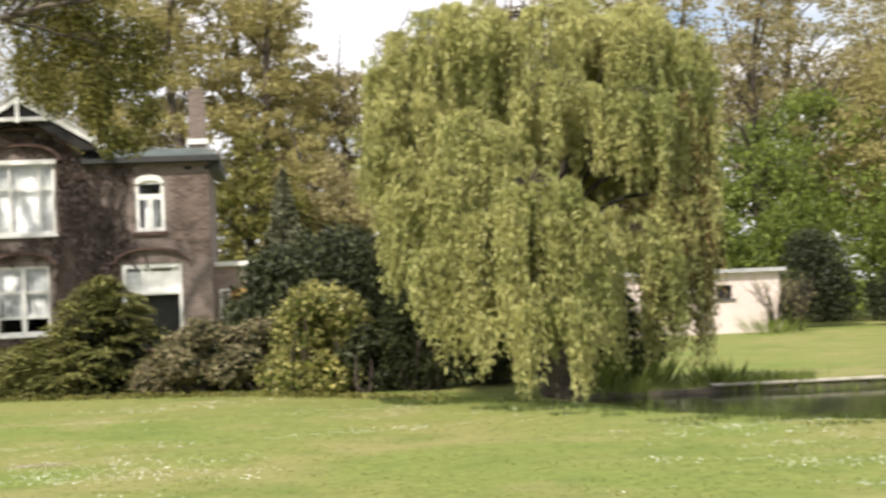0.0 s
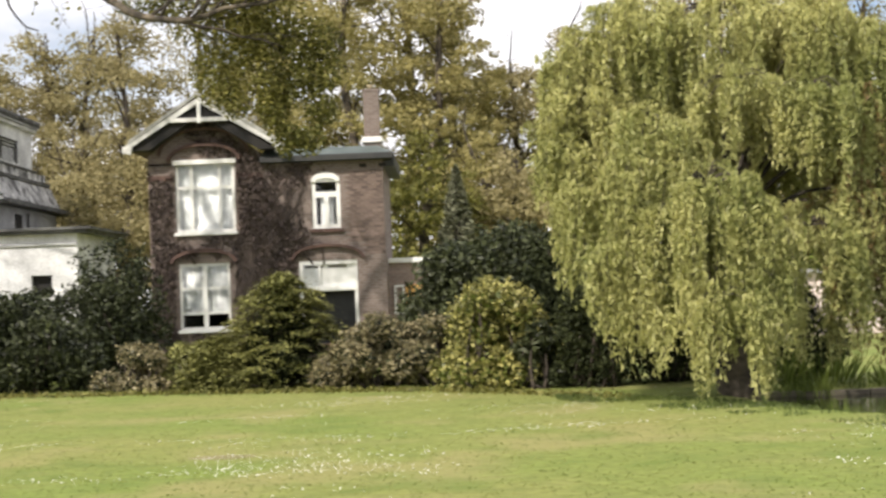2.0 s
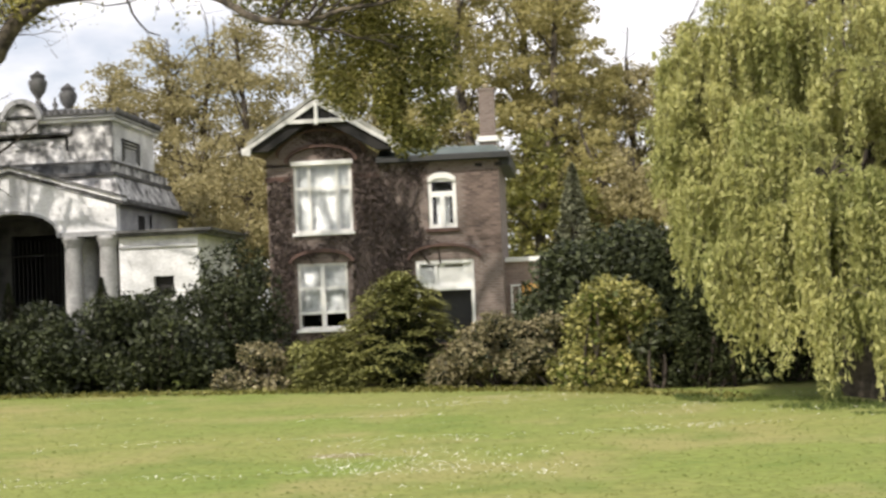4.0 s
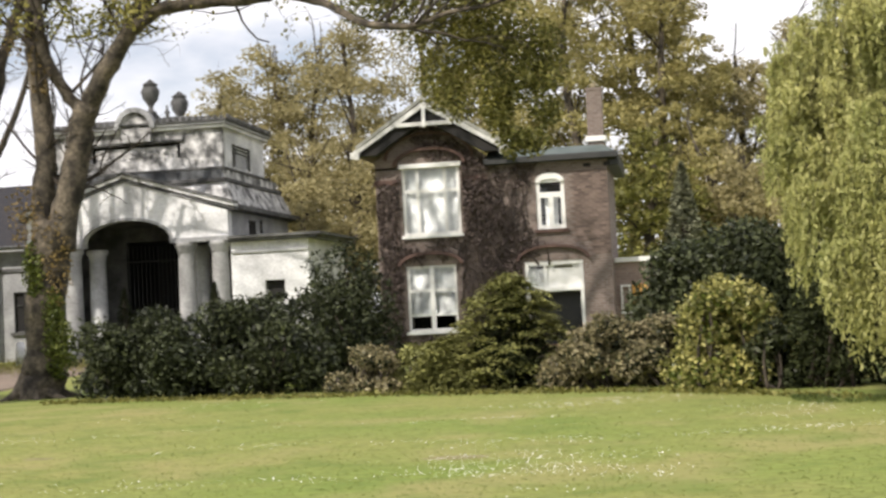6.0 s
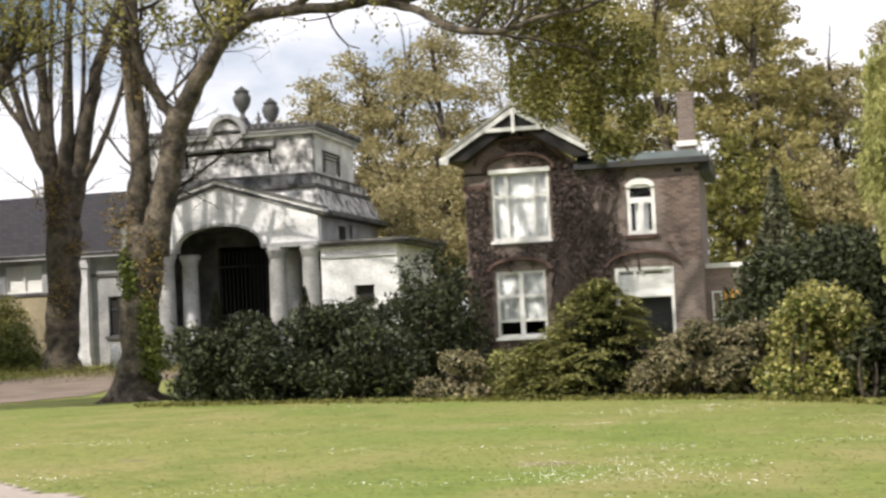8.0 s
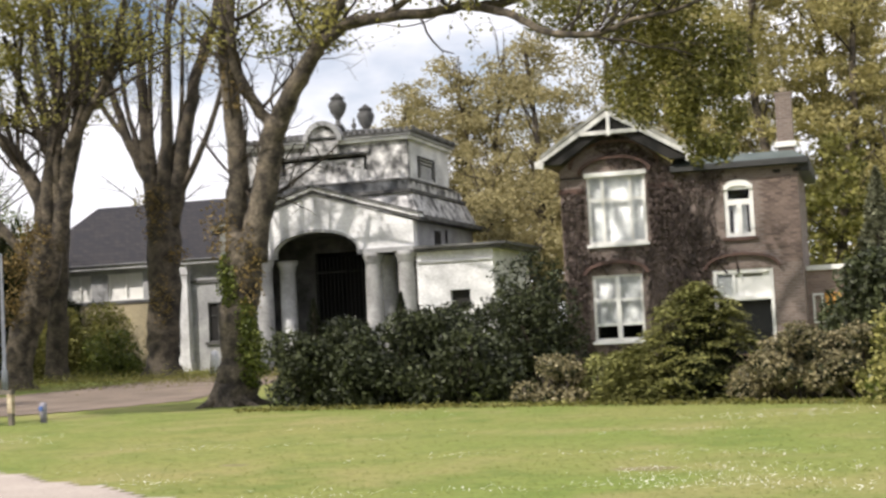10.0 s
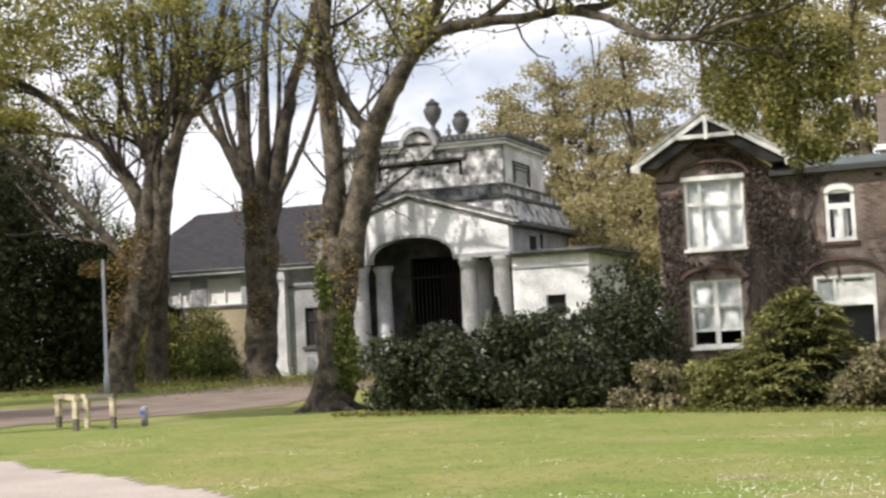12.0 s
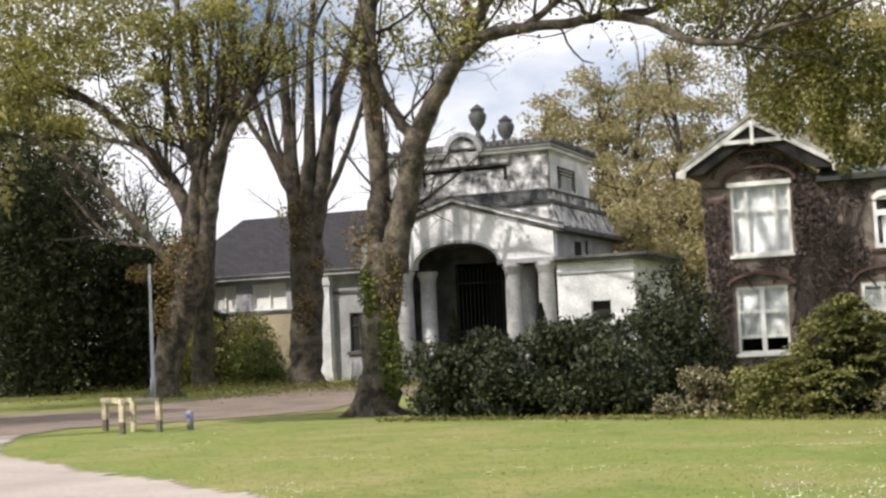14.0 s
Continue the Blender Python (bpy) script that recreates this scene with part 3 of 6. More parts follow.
bm = boxes(((-2.50, H + 0.9, 6.0), (-2.04, H + 1.36, 7.84)), ((-2.52, H + 0.88, 7.76), (-2.02, H + 1.38, 7.84)))
chim = part("chimney", bm, M_BRICK, house)
part("flashing", boxes(((-2.57, H + 0.84, 6.26), (-1.97, H + 1.42, 6.42)), bevel=0.01), M_PAINT, chim, "white chimney flashing")
part("chimney_pot", lathe(bmesh.new(), (-2.27, H + 1.13, 7.82), [(0.10, 0), (0.09, 0.12), (0.11, 0.16)], 12), M_OCHRE, chim)


def bars(x0, x1, z0, z1, y, verticals, levels, t=0.055, depth=0.07):
    """A window frame with its glazing bars in one piece."""
    xe = [x0 + t] + [v for x in verticals for v in (x - t / 2, x + t / 2)] + [x1 - t]
    ze = [z0 + t] + [v for z in levels for v in (z - t / 2, z + t / 2)] + [z1 - t]
    holes = [(xa, xb, za, zb) for xa, xb in zip(xe[::2], xe[1::2]) for za, zb in zip(ze[::2], ze[1::2])]
    return pierced(bmesh.new(), x0, x1, z0, z1, y, y + depth, holes)


def curtain(x0, x1, z0, z1, y, folds, mat, parent):
    """A hanging net with soft folds."""
    bm = bmesh.new()
    n = folds * 6
    col = []
    for i in range(n + 1):
        x = x0 + (x1 - x0) * i / n
        yy = y + 0.004 * math.sin(i * math.pi / 3)
        col.append((bm.verts.new((x, yy, z0)), bm.verts.new((x, yy, z1))))
    for a, b in zip(col, col[1:]):
        bm.faces.new((a[0], b[0], b[1], a[1]))
    return part("curtain", bm, mat, parent, "white net curtain")


def window(x0, x1, z0, z1, y, verticals, levels, t, sill=True):
    fr = part("window", bars(x0, x1, z0, z1, y, verticals, levels, t), M_PAINT, house, "white painted wooden window")
    gl = part("pane", boxes(((x0 + 0.02, y + 0.035, z0 + 0.02), (x1 - 0.02, y + 0.041, z1 - 0.02))), M_GLASS, fr)
    gl.visible_shadow = False
    if sill:
        part("sill", boxes(((x0 - 0.06, H - 0.10, z0 - 0.09), (x1 + 0.06, H + 0.12, z0 - 0.002)), bevel=0.01), M_PAINT if sill == 1 else M_BRICK_DARK, fr)
    return fr


f1 = window(*W1, H + 0.05, [-7.47, -6.66], [5.06], 0.085)
curtain(W1[0] + 0.05, W1[1] - 0.05, W1[2] + 0.02, W1[3] - 0.04, H + 0.20, 9, M_CURTAIN, f1)
part("lintel", boxes(((W1[0] - 0.06, H - 0.07, 5.72), (W1[1] + 0.06, H + 0.05, 5.86)), bevel=0.01), M_PAINT, f1)
f2 = window(*W2, H + 0.05, [-7.17], [1.45, 2.16], 0.075)
part("mullion", boxes(((-7.235, H + 0.03, W2[2] + 0.05), (-7.105, H + 0.13, W2[3] - 0.05))), M_PAINT, f2)
curtain(W2[0] + 0.05, W2[1] - 0.05, 1.43, W2[3] - 0.04, H + 0.20, 7, M_CURTAIN, f2)
f3 = part("window", pierced(bmesh.new(), *W3, H + 0.04, H + 0.11, [(-3.91, -3.31, 4.80, 5.08), (-3.90, -3.68, 3.86, 4.64), (-3.54, -3.32, 3.86, 4.64)]), M_PAINT, house, "narrow white arched window")
part("pane", boxes(((-4.0, H + 0.075, 3.76), (-3.22, H + 0.08, 5.2))), M_GLASS, f3).visible_shadow = False
curtain(-3.80, -3.42, 3.80, 4.66, H + 0.22, 3, M_CURTAIN, f3)
bm = prism(bmesh.new(), arc(-3.61, 5.10, 0.41, 0.26, 0, 180, 14) + arc(-3.61, 5.08, 0.29, 0.10, 180, 0, 14), H - 0.02, H + 0.10)
part("arched_head", bm, M_PAINT, f3)
part("sill", boxes(((-4.10, H - 0.08, 3.62), (-3.12, H + 0.1, 3.735)), bevel=0.01), M_BRICK_DARK, f3)
# rooms behind, near-black in place of their unlit depth
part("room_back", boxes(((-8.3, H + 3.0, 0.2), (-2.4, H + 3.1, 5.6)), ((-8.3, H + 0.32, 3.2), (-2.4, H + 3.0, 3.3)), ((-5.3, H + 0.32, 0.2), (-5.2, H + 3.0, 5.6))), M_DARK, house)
# the door with its white fanlight
fd = part("door_frame", bars(DR[0], DR[1], DR[2], DR[3], H + 0.02, [], [2.02], 0.10, 0.16), M_PAINT, house, "white door frame")
part("fanlight_blind", boxes(((-4.36, H + 0.12, 2.06), (-2.88, H + 0.14, 2.74))), M_PAINT, fd, "plain white fanlight blind")
part("fanlight_pane", boxes(((-4.36, H + 0.085, 2.06), (-3.90, H + 0.095, 2.74))), M_GLASS, fd)
part("fanlight_bar", boxes(((-3.92, H + 0.05, 2.06), (-3.84, H + 0.12, 2.74))), M_PAINT, fd)
for x in (-4.30, -3.62):
    part("vent_slot", boxes(((x, H + 0.10, 2.62), (x + 0.52, H + 0.118, 2.68))), M_WOOD_DARK, fd)
part("canopy_shadow_board", boxes(((-4.34, H + 0.06, 1.94), (-2.88, H + 0.18, 2.0))), M_PAINT, fd)
for a, b in ((-4.46, -4.40), (-2.83, -2.77)):
    part("porch_side", boxes(((a, H + 0.31, 0.1), (b, H + 1.3, 2.0))), M_BRICK_DARK, fd)
part("porch_ceiling", boxes(((-4.46, H + 0.31, 2.0), (-2.77, H + 1.3, 2.05))), M_BRICK_DARK, fd)
part("door_leaf", boxes(((-4.40, H + 1.20, 0.12), (-2.83, H + 1.26, 2.0)), ((-4.2, H + 1.18, 0.3), (-3.72, H + 1.21, 1.0)), ((-3.5, H + 1.18, 0.3), (-3.0, H + 1.21, 1.0)), bevel=0.01), M_DOOR, fd, "dark painted panelled door")
# low annex beside the house
annex = thing("annex", (-1.0, 43.5, 0), "low pale brick annex with light coping and an orange board", "annex")
M_ANNEX = brick_material("pale_brick", (0.20, 0.14, 0.115), (0.30, 0.215, 0.18), (0.30, 0.27, 0.25), 0.22, 0.075)
part("wall", boxes(((-1.94, 42.5, -0.1), (0.6, 45.5, 2.70))), M_ANNEX, annex)
part("coping", boxes(((-1.93, 42.4, 2.70), (0.7, 45.6, 2.84)), bevel=0.01), M_PAINT, annex)
part("window_frame", bars(-1.80, -1.50, 1.2, 2.05, 42.44, [], [], 0.06), M_PAINT, annex)
part("orange_board", boxes(((-1.46, 42.40, 1.0), (-1.0, 42.49, 2.05)), bevel=0.01), M_ORANGE, annex)

# bare creeper over the front
creeper = thing("creeper", (-6.5, H - 0.05, 0), "leafless brown-purple climbing creeper spread over the brick front", "creeper")
rng = np.random.default_rng(5)
lines = []
for _ in range(330):
    x, z = rng.uniform(-8.65, -3.7), 0.2 + 3.0 * rng.random() ** 2
    lean_ = rng.normal() * 0.35
    pts = []
    for s in range(14):
        pts.append((x, H - 0.03 - 0.02 * rng.random(), z))
        x += (lean_ + rng.normal() * 0.5) * 0.30
        z += 0.22 + 0.2 * rng.random()
        top = 7.05 - abs(x + 7.08) * 0.72 if x < -5.45 else 5.7
        inside = any(a - 0.14 < x < b + 0.14 and c - 0.2 < z < d + 0.2 for a, b, c, d in (W1, W2, W3, DR))
        if inside or z > top or x < -8.68 or x > -3.15:
            break
    if len(pts) > 2:
        lines.append((np.array(pts), np.linspace(rng.uniform(0.018, 0.045), 0.008, len(pts))))
tagged(tubes("stemwork", lines, M_CREEPER, creeper, seg=4), kind="stuff")
cp = np.stack([rng.uniform(-8.68, -2.9, 26000), H - 0.03 - 0.07 * rng.random(26000), rng.uniform(0.3, 7.0, 26000)], 1)
fade = np.array([noise.noise(Vector((p[0] * 0.9, p[2] * 0.55, 2))) + 0.5 * noise.noise(Vector((p[0] * 3, p[2] * 1.6, 4))) + 0.20 - max(0, p[0] + 4.3) * 0.75 > 0.6 * rng.random() - 0.14 for p in cp])
top = np.where(cp[:, 0] < -5.45, 7.05 - np.abs(cp[:, 0] + 7.08) * 0.72, 5.66)
ok = fade & (cp[:, 2] < top)
for a, b, c, d in (W1, W2, W3, DR):
    ok &= ~((cp[:, 0] > a - 0.07) & (cp[:, 0] < b + 0.07) & (cp[:, 2] > c - 0.1) & (cp[:, 2] < d + 0.12))
quads("withered_leaves", leaf_cards(cp[ok], 0.11, 0.06, rng, droop=0.8), M_CREEPER_LEAF, creeper)

# ---- the gate building ----
gate = thing("gate_building", (-24.6, 66, 0), "monumental weathered white stucco cemetery gatehouse with arch and tower", "gatehouse")
GF = 62.0
CX = -24.6
# arched front wall carrying the pediment
inner = arc(CX, 5.35, 2.08, 0.95, 180, 0, 24)
bm = bmesh.new()
prism(bm, [(-29.35, 5.35)] + inner + [(-19.82, 5.35), (-19.82, 6.52), (-29.35, 6.52)], GF, GF + 0.55)
prism(bm, [(-29.35, 6.52), (-19.82, 6.52), (CX, 8.05)], GF, GF + 0.55)
part("arched_front", bm, M_STUCCO, gate, "white stucco arch wall under a low pediment")
bm = prism(bmesh.new(), arc(CX, 5.35, 2.20, 1.07, 180, 0, 24) + arc(CX, 5.35, 2.08, 0.95, 0, 180, 24), GF - 0.05, GF + 0.1)
part("arch_moulding", bm, M_STUCCO_GREY, gate)
for sg in (-1, 1):
    ex = CX + sg * 5.1
    for k, (off, yy, mt) in enumerate(((0.0, 0.10, M_STONE_DARK), (0.16, 0.18, M_STUCCO), (0.30, 0.25, M_STONE_DARK))):
        bm = prism(bmesh.new(), [(CX, 8.06 + off), (ex, 6.50 + off), (ex, 6.62 + off), (CX, 8.19 + off)], GF - yy, GF + 0.6)
        part("raking_cornice", bm, mt, gate)
for a, b in ((-29.4, CX - 2.10), (CX + 2.10, -19.76)):
    part("impost_beam", boxes(((a, GF - 0.12, 5.16), (b, GF + 0.62, 5.36))), M_STUCCO_GREY, gate)
COL = [(0.50, 0), (0.50, 0.16), (0.44, 0.20), (0.46, 0.30), (0.40, 0.36), (0.40, 2.0), (0.37, 4.62), (0.37, 4.70), (0.42, 4.76), (0.40, 4.84), (0.50, 4.98), (0.50, 5.16)]
for x in (-21.9, -20.32, CX * 2 + 21.9, CX * 2 + 20.32):
    part("column", lathe(bmesh.new(), (x, GF + 0.30, 0), COL, 20), M_COLUMN, gate)
# inner pillars keep the white stucco, as the sunlit ones
for x in (-27.0, -21.9):
    part("inner_pillar", lathe(bmesh.new(), (x, GF + 2.4, 0), COL, 16), M_STUCCO, gate)
# porch: floor, ceiling, side and back walls; dark stone and black passage paint its shade
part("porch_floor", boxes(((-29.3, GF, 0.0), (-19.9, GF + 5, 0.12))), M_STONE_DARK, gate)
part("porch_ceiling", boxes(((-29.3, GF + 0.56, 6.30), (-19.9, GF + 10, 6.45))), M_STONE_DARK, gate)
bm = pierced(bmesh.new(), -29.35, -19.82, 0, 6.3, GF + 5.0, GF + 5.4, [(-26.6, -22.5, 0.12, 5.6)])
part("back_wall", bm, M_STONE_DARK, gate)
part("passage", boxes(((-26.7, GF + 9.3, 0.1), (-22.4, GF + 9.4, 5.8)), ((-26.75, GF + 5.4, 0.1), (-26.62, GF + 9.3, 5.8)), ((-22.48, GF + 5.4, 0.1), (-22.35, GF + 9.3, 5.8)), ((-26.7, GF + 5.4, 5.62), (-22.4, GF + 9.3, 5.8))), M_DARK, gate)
iron = part("iron_gate", boxes(((-26.6, GF + 5.13, 2.2), (-22.5, GF + 5.21, 2.28))), M_TAR, gate, "black iron bar gate")
for z in (0.5, 4.6):
    part("rail", boxes(((-26.6, GF + 5.14, z), (-22.5, GF + 5.20, z + 0.07))), M_TAR, iron)
for k in range(20):
    part("bar", boxes(((-26.55 + k * 0.21, GF + 5.15, 0.12), (-26.51 + k * 0.21, GF + 5.19, 5.4))), M_TAR, iron)
for a, b in ((-29.35, -28.95), (-20.2, -19.82)):
    part("side_beam", boxes(((a, GF + 0.6, 5.36), (b, GF + 10, 6.5))), M_STUCCO_GREY, gate)
    part("side_wall", boxes(((a, GF + 2.6, 0), (b, GF + 10, 5.36))), M_STUCCO_GREY, gate)
part("side_window", boxes(((-19.83, GF + 3.2, 5.45), (-19.79, GF + 4.2, 6.2))), M_DARK, gate)
# main cornice and stepped tower
part("main_cornice", boxes(((-29.9, GF + 0.62, 6.52), (-19.30, GF + 11.6, 6.66)), ((-29.7, GF + 0.64, 6.66), (-19.50, GF + 11.4, 6.80)), bevel=0.02), M_STONE_DARK, gate)
for xa, xb, ya, yb, za, zb, ins in ((-29.3, -19.85, GF + 0.9, GF + 11.2, 6.80, 7.92, 0.45), (-28.85, -20.35, GF + 1.3, GF + 10.0, 8.10, 8.50, 0.0)):
    bm = bmesh.new()
    vs = [bm.verts.new(v) for v in ((xa, ya, za), (xb, ya, za), (xb, yb, za), (xa, yb, za), (xa + ins, ya + ins, zb), (xb - ins, ya + ins, zb), (xb - ins, yb - ins, zb), (xa + ins, yb - ins, zb))]
    for f in ((0, 1, 5, 4), (1, 2, 6, 5), (2, 3, 7, 6), (3, 0, 4, 7), (4, 5, 6, 7)):
        bm.faces.new([vs[i] for i in f])
    part("tower_step", bm, M_STAINED, gate)
part("step_face", boxes(((-28.80, GF + 1.24, 8.11), (-20.42, GF + 1.296, 8.49))), M_LEAD, gate, "blackened leaded step")
part("step_moulding", boxes(((-28.95, GF + 1.15, 7.92), (-20.22, GF + 10.5, 8.10)), ((-28.9, GF + 1.22, 8.50), (-20.30, GF + 8.6, 8.62)), bevel=0.02), M_STONE_DARK, gate)
TY = GF + 1.5
bm = pierced(bmesh.new(), -28.74, -20.42, 8.62, 10.42, TY, TY + 0.4, [(-26.8, -22.4, 9.15, 9.90)])
tower = part("tower_front", bm, M_STAINED, gate, "white tower front with a recessed panel, streaked with black stains")
part("panel_hood", boxes(((-26.95, TY - 0.12, 9.90), (-22.25, TY + 0.02, 9.99))), M_STONE_DARK, tower)
# black backing paints the hood's shadow as a slit round the panel
part("recess_shade", boxes(((-26.8, TY + 0.402, 9.10), (-22.4, TY + 0.45, 9.95))), M_DARK, tower)
part("carved_panel", boxes(((-26.55, TY + 0.10, 9.15), (-22.60, TY + 0.40, 9.74))), M_STAINED, tower, "weathered carved panel set in a dark recess")
for a, b in ((-28.74, -28.34), (-20.82, -20.42)):
    part("tower_side", boxes(((a, TY + 0.4, 8.62), (b, TY + 6.7, 10.42))), M_STUCCO, gate)
part("tower_back", boxes(((-28.34, TY + 6.3, 8.62), (-20.82, TY + 6.7, 10.42))), M_STUCCO, gate)
rr = np.random.default_rng(8)
for k in range(26):
    bm = bmesh.new()
    x, z = -26.4 + 3.6 * rr.random(), 9.22 + 0.42 * rr.random()
    bmesh.ops.create_uvsphere(bm, u_segments=8, v_segments=5, radius=0.06 + 0.08 * rr.random(), matrix=pose(x, TY + 0.08, z))
    part("carved_leaf", bm, M_STAINED, tower, "weathered carved relief")
for k, s in enumerate((0, 0.16, 0.32)):
    bm = bmesh.new()
    ya, yb, za, zb = TY + 1.5 + s, TY + 4.1 - s, 8.72 + s * 0.4, 9.78 - s
    t = 0.08
    for a, b in (((ya, za), (ya + t, zb)), ((yb - t, za), (yb, zb)), ((ya, zb - t), (yb, zb))):
        box(bm, (-20.43, a[0], a[1]), (-20.34 - 0.02 * k, b[0], b[1]))
    part("vent_frame", bm, M_STONE_DARK, tower)
part("vent_opening", boxes(((-20.43, TY + 1.95, 8.72), (-20.41, TY + 3.65, 9.35))), M_STUCCO_GREY, tower)
part("tower_cornice", boxes(((-28.95, TY - 0.20, 10.42), (-20.22, TY + 6.9, 10.58)), bevel=0.02), M_STUCCO, gate)
part("tower_cornice", boxes(((-29.05, TY - 0.32, 10.58), (-20.12, TY + 7.0, 10.70)), bevel=0.02), M_STUCCO_GREY, gate)
part("tower_cornice", boxes(((-29.12, TY - 0.38, 10.70), (-20.05, TY + 7.06, 10.80)), bevel=0.02), M_STONE_DARK, gate)
bm = bmesh.new()
vs = [bm.verts.new(v) for v in ((-29.1, TY - 0.36, 10.80), (-20.06, TY - 0.36, 10.80), (-20.06, TY + 7.05, 10.80), (-29.1, TY + 7.05, 10.80), (-26.6, TY + 1.6, 11.30), (-22.6, TY + 1.6, 11.30), (-22.6, TY + 5.2, 11.30), (-26.6, TY + 5.2, 11.30))]
for f in ((0, 1, 5, 4), (1, 2, 6, 5), (2, 3, 7, 6), (3, 0, 4, 7), (4, 5, 6, 7)):
    bm.faces.new([vs[i] for i in f])
part("tower_roof", bm, M_STONE_DARK, gate)
for k in range(30):
    x = -28.9 + k * 0.305
    if abs(x - CX) > 1.0:
        part("cresting_block", box(bmesh.new(), (x, TY - 0.40, 10.80), (x + 0.17, TY - 0.24, 10.95), 0.02), M_STONE_DARK, gate)
for k in range(22):
    part("cresting_block", box(bmesh.new(), (-20.14, TY + 0.1 + k * 0.31, 10.80), (-20.0, TY + 0.27 + k * 0.31, 10.95), 0.02), M_STONE_DARK, gate)
bm = prism(bmesh.new(), arc(CX + 0.2, 10.55, 0.98, 1.0, 180, 0, 20) + arc(CX + 0.2, 10.55, 0.74, 0.78, 0, 180, 20), TY - 0.5, TY - 0.1)
part("arched_crest", bm, M_STUCCO_GREY, gate)
bm = prism(bmesh.new(), arc(CX + 0.2, 10.55, 0.74, 0.78, 0, 180, 20) + [(CX - 0.46, 9.98), (CX + 0.86, 9.98)], TY - 0.32, TY - 0.05)
bmesh.ops.create_uvsphere(bm, u_segments=12, v_segments=8, radius=0.32, matrix=pose(CX + 0.2, TY - 0.28, 10.62) @ Matrix.Diagonal((1.1, 0.16, 1.3, 1)))
part("cartouche", bm, M_STAINED, gate)
URN = [(0.26, 0), (0.26, 0.10), (0.14, 0.16), (0.10, 0.30), (0.16, 0.40), (0.34, 0.62), (0.43, 0.90), (0.41, 1.02), (0.30, 1.12), (0.33, 1.17), (0.36, 1.22), (0.22, 1.30), (0.12, 1.38), (0.0, 1.42)]
urn = thing("urn", (-23.96, TY + 0.6, 11.02), "dark weathered stone urn on the gatehouse roof", "urn", "roof urns")
part("bowl", lathe(bmesh.new(), (-23.96, TY + 0.6, 11.32), [(r, z * 1.15) for r, z in URN[:-1]] + [(0.02, 1.66)], 18), M_STONE_DARK, urn)
part("pedestal", boxes(((-24.24, TY + 0.32, 10.85), (-23.68, TY + 0.88, 11.33)), bevel=0.03), M_STONE_DARK, urn)
copy_thing(urn, pose(-23.62, TY + 3.6, 10.86))
finial = thing("finial", (-23.25, TY + 0.8, 11.0), "small dark stone finial between the roof urns", "finial")
part("knob", lathe(bmesh.new(), (-23.25, TY + 0.8, 10.95), [(0.16, 0), (0.16, 0.2), (0.07, 0.28), (0.14, 0.45), (0.05, 0.58), (0.05, 0.72), (0.02, 0.8)], 12), M_STONE_DARK, finial)

# low wings
wing = thing("gate_wing", (-17, 66, 0), "low white stucco wing beside the gatehouse with flat roof", "wing")
bm = pierced(bmesh.new(), -19.80, -16.25, 0, 5.05, GF + 0.2, GF + 0.6, [(-18.28, -17.38, 2.30, 3.28)])
part("front_wall", bm, M_STUCCO, wing)
part("side_wall", boxes(((-16.55, GF + 0.6, 0), (-16.25, GF + 7, 5.05))), M_STUCCO, wing)
part("roof_edge", boxes(((-19.80, GF - 0.12, 5.05), (-15.75, GF + 7.2, 5.20)), ((-19.80, GF - 0.25, 5.20), (-15.55, GF + 7.3, 5.32))), M_STONE_DARK, wing)
part("string_course", boxes(((-19.78, GF + 0.12, 4.55), (-16.25, GF + 0.22, 4.65))), M_STUCCO_GREY, wing)
part("window_recess", boxes(((-18.28, GF + 0.5, 2.30), (-17.38, GF + 0.58, 3.28))), M_DARK, wing)
lw = thing("long_wing", (-40, 69, 0), "long low wing of the gatehouse with dark slate roof", "wing")
LY = 66.0
bm = pierced(bmesh.new(), -42.5, -29.36, 0, 5.45, LY, LY + 0.4, [(-32.05, -31.05, 1.50, 3.45), (-39.95, -38.55, 3.85, 5.2), (-37.6, -35.6, 3.85, 5.2)])
part("wall", bm, M_STUCCO_GREY, lw)
part("lower_wall", boxes(((-42.5, LY - 0.06, 0), (-34.2, LY + 0.01, 3.78))), M_OCHRE, lw, "ochre plastered lower wall")
part("pilaster", boxes(((-33.85, LY - 0.45, 0), (-32.92, LY, 5.40)), ((-33.95, LY - 0.52, 0), (-32.82, LY, 0.5)), ((-33.92, LY - 0.5, 4.9), (-32.85, LY, 5.1))), M_STUCCO, lw)
part("eaves_board", boxes(((-42.5, LY - 0.55, 5.42), (-29.4, LY + 0.1, 5.56)), ((-42.5, LY - 0.6, 5.56), (-29.4, LY - 0.3, 5.68))), M_STUCCO_GREY, lw)
part("string_course", boxes(((-42.5, LY - 0.12, 3.66), (-34.1, LY + 0.0, 3.80)), ((-32.9, LY - 0.08, 4.45), (-29.4, LY + 0.0, 4.60))), M_STONE_DARK, lw)
bm = bmesh.new()
vs = [bm.verts.new(v) for v in ((-42.8, LY - 0.65, 5.62), (-29.3, LY - 0.65, 5.62), (-29.3, LY + 4.2, 9.05), (-40.4, LY + 4.2, 9.05), (-29.3, LY + 9, 5.62), (-42.8, LY + 9, 5.62))]
for f in ((0, 1, 2, 3), (2, 4, 5, 3), (0, 3, 5), (1, 4, 2), (0, 5, 4, 1)):
    bm.faces.new([vs[i] for i in f])
part("slate_roof", bm, M_SLATE, lw, "dark blue-grey slate roof")
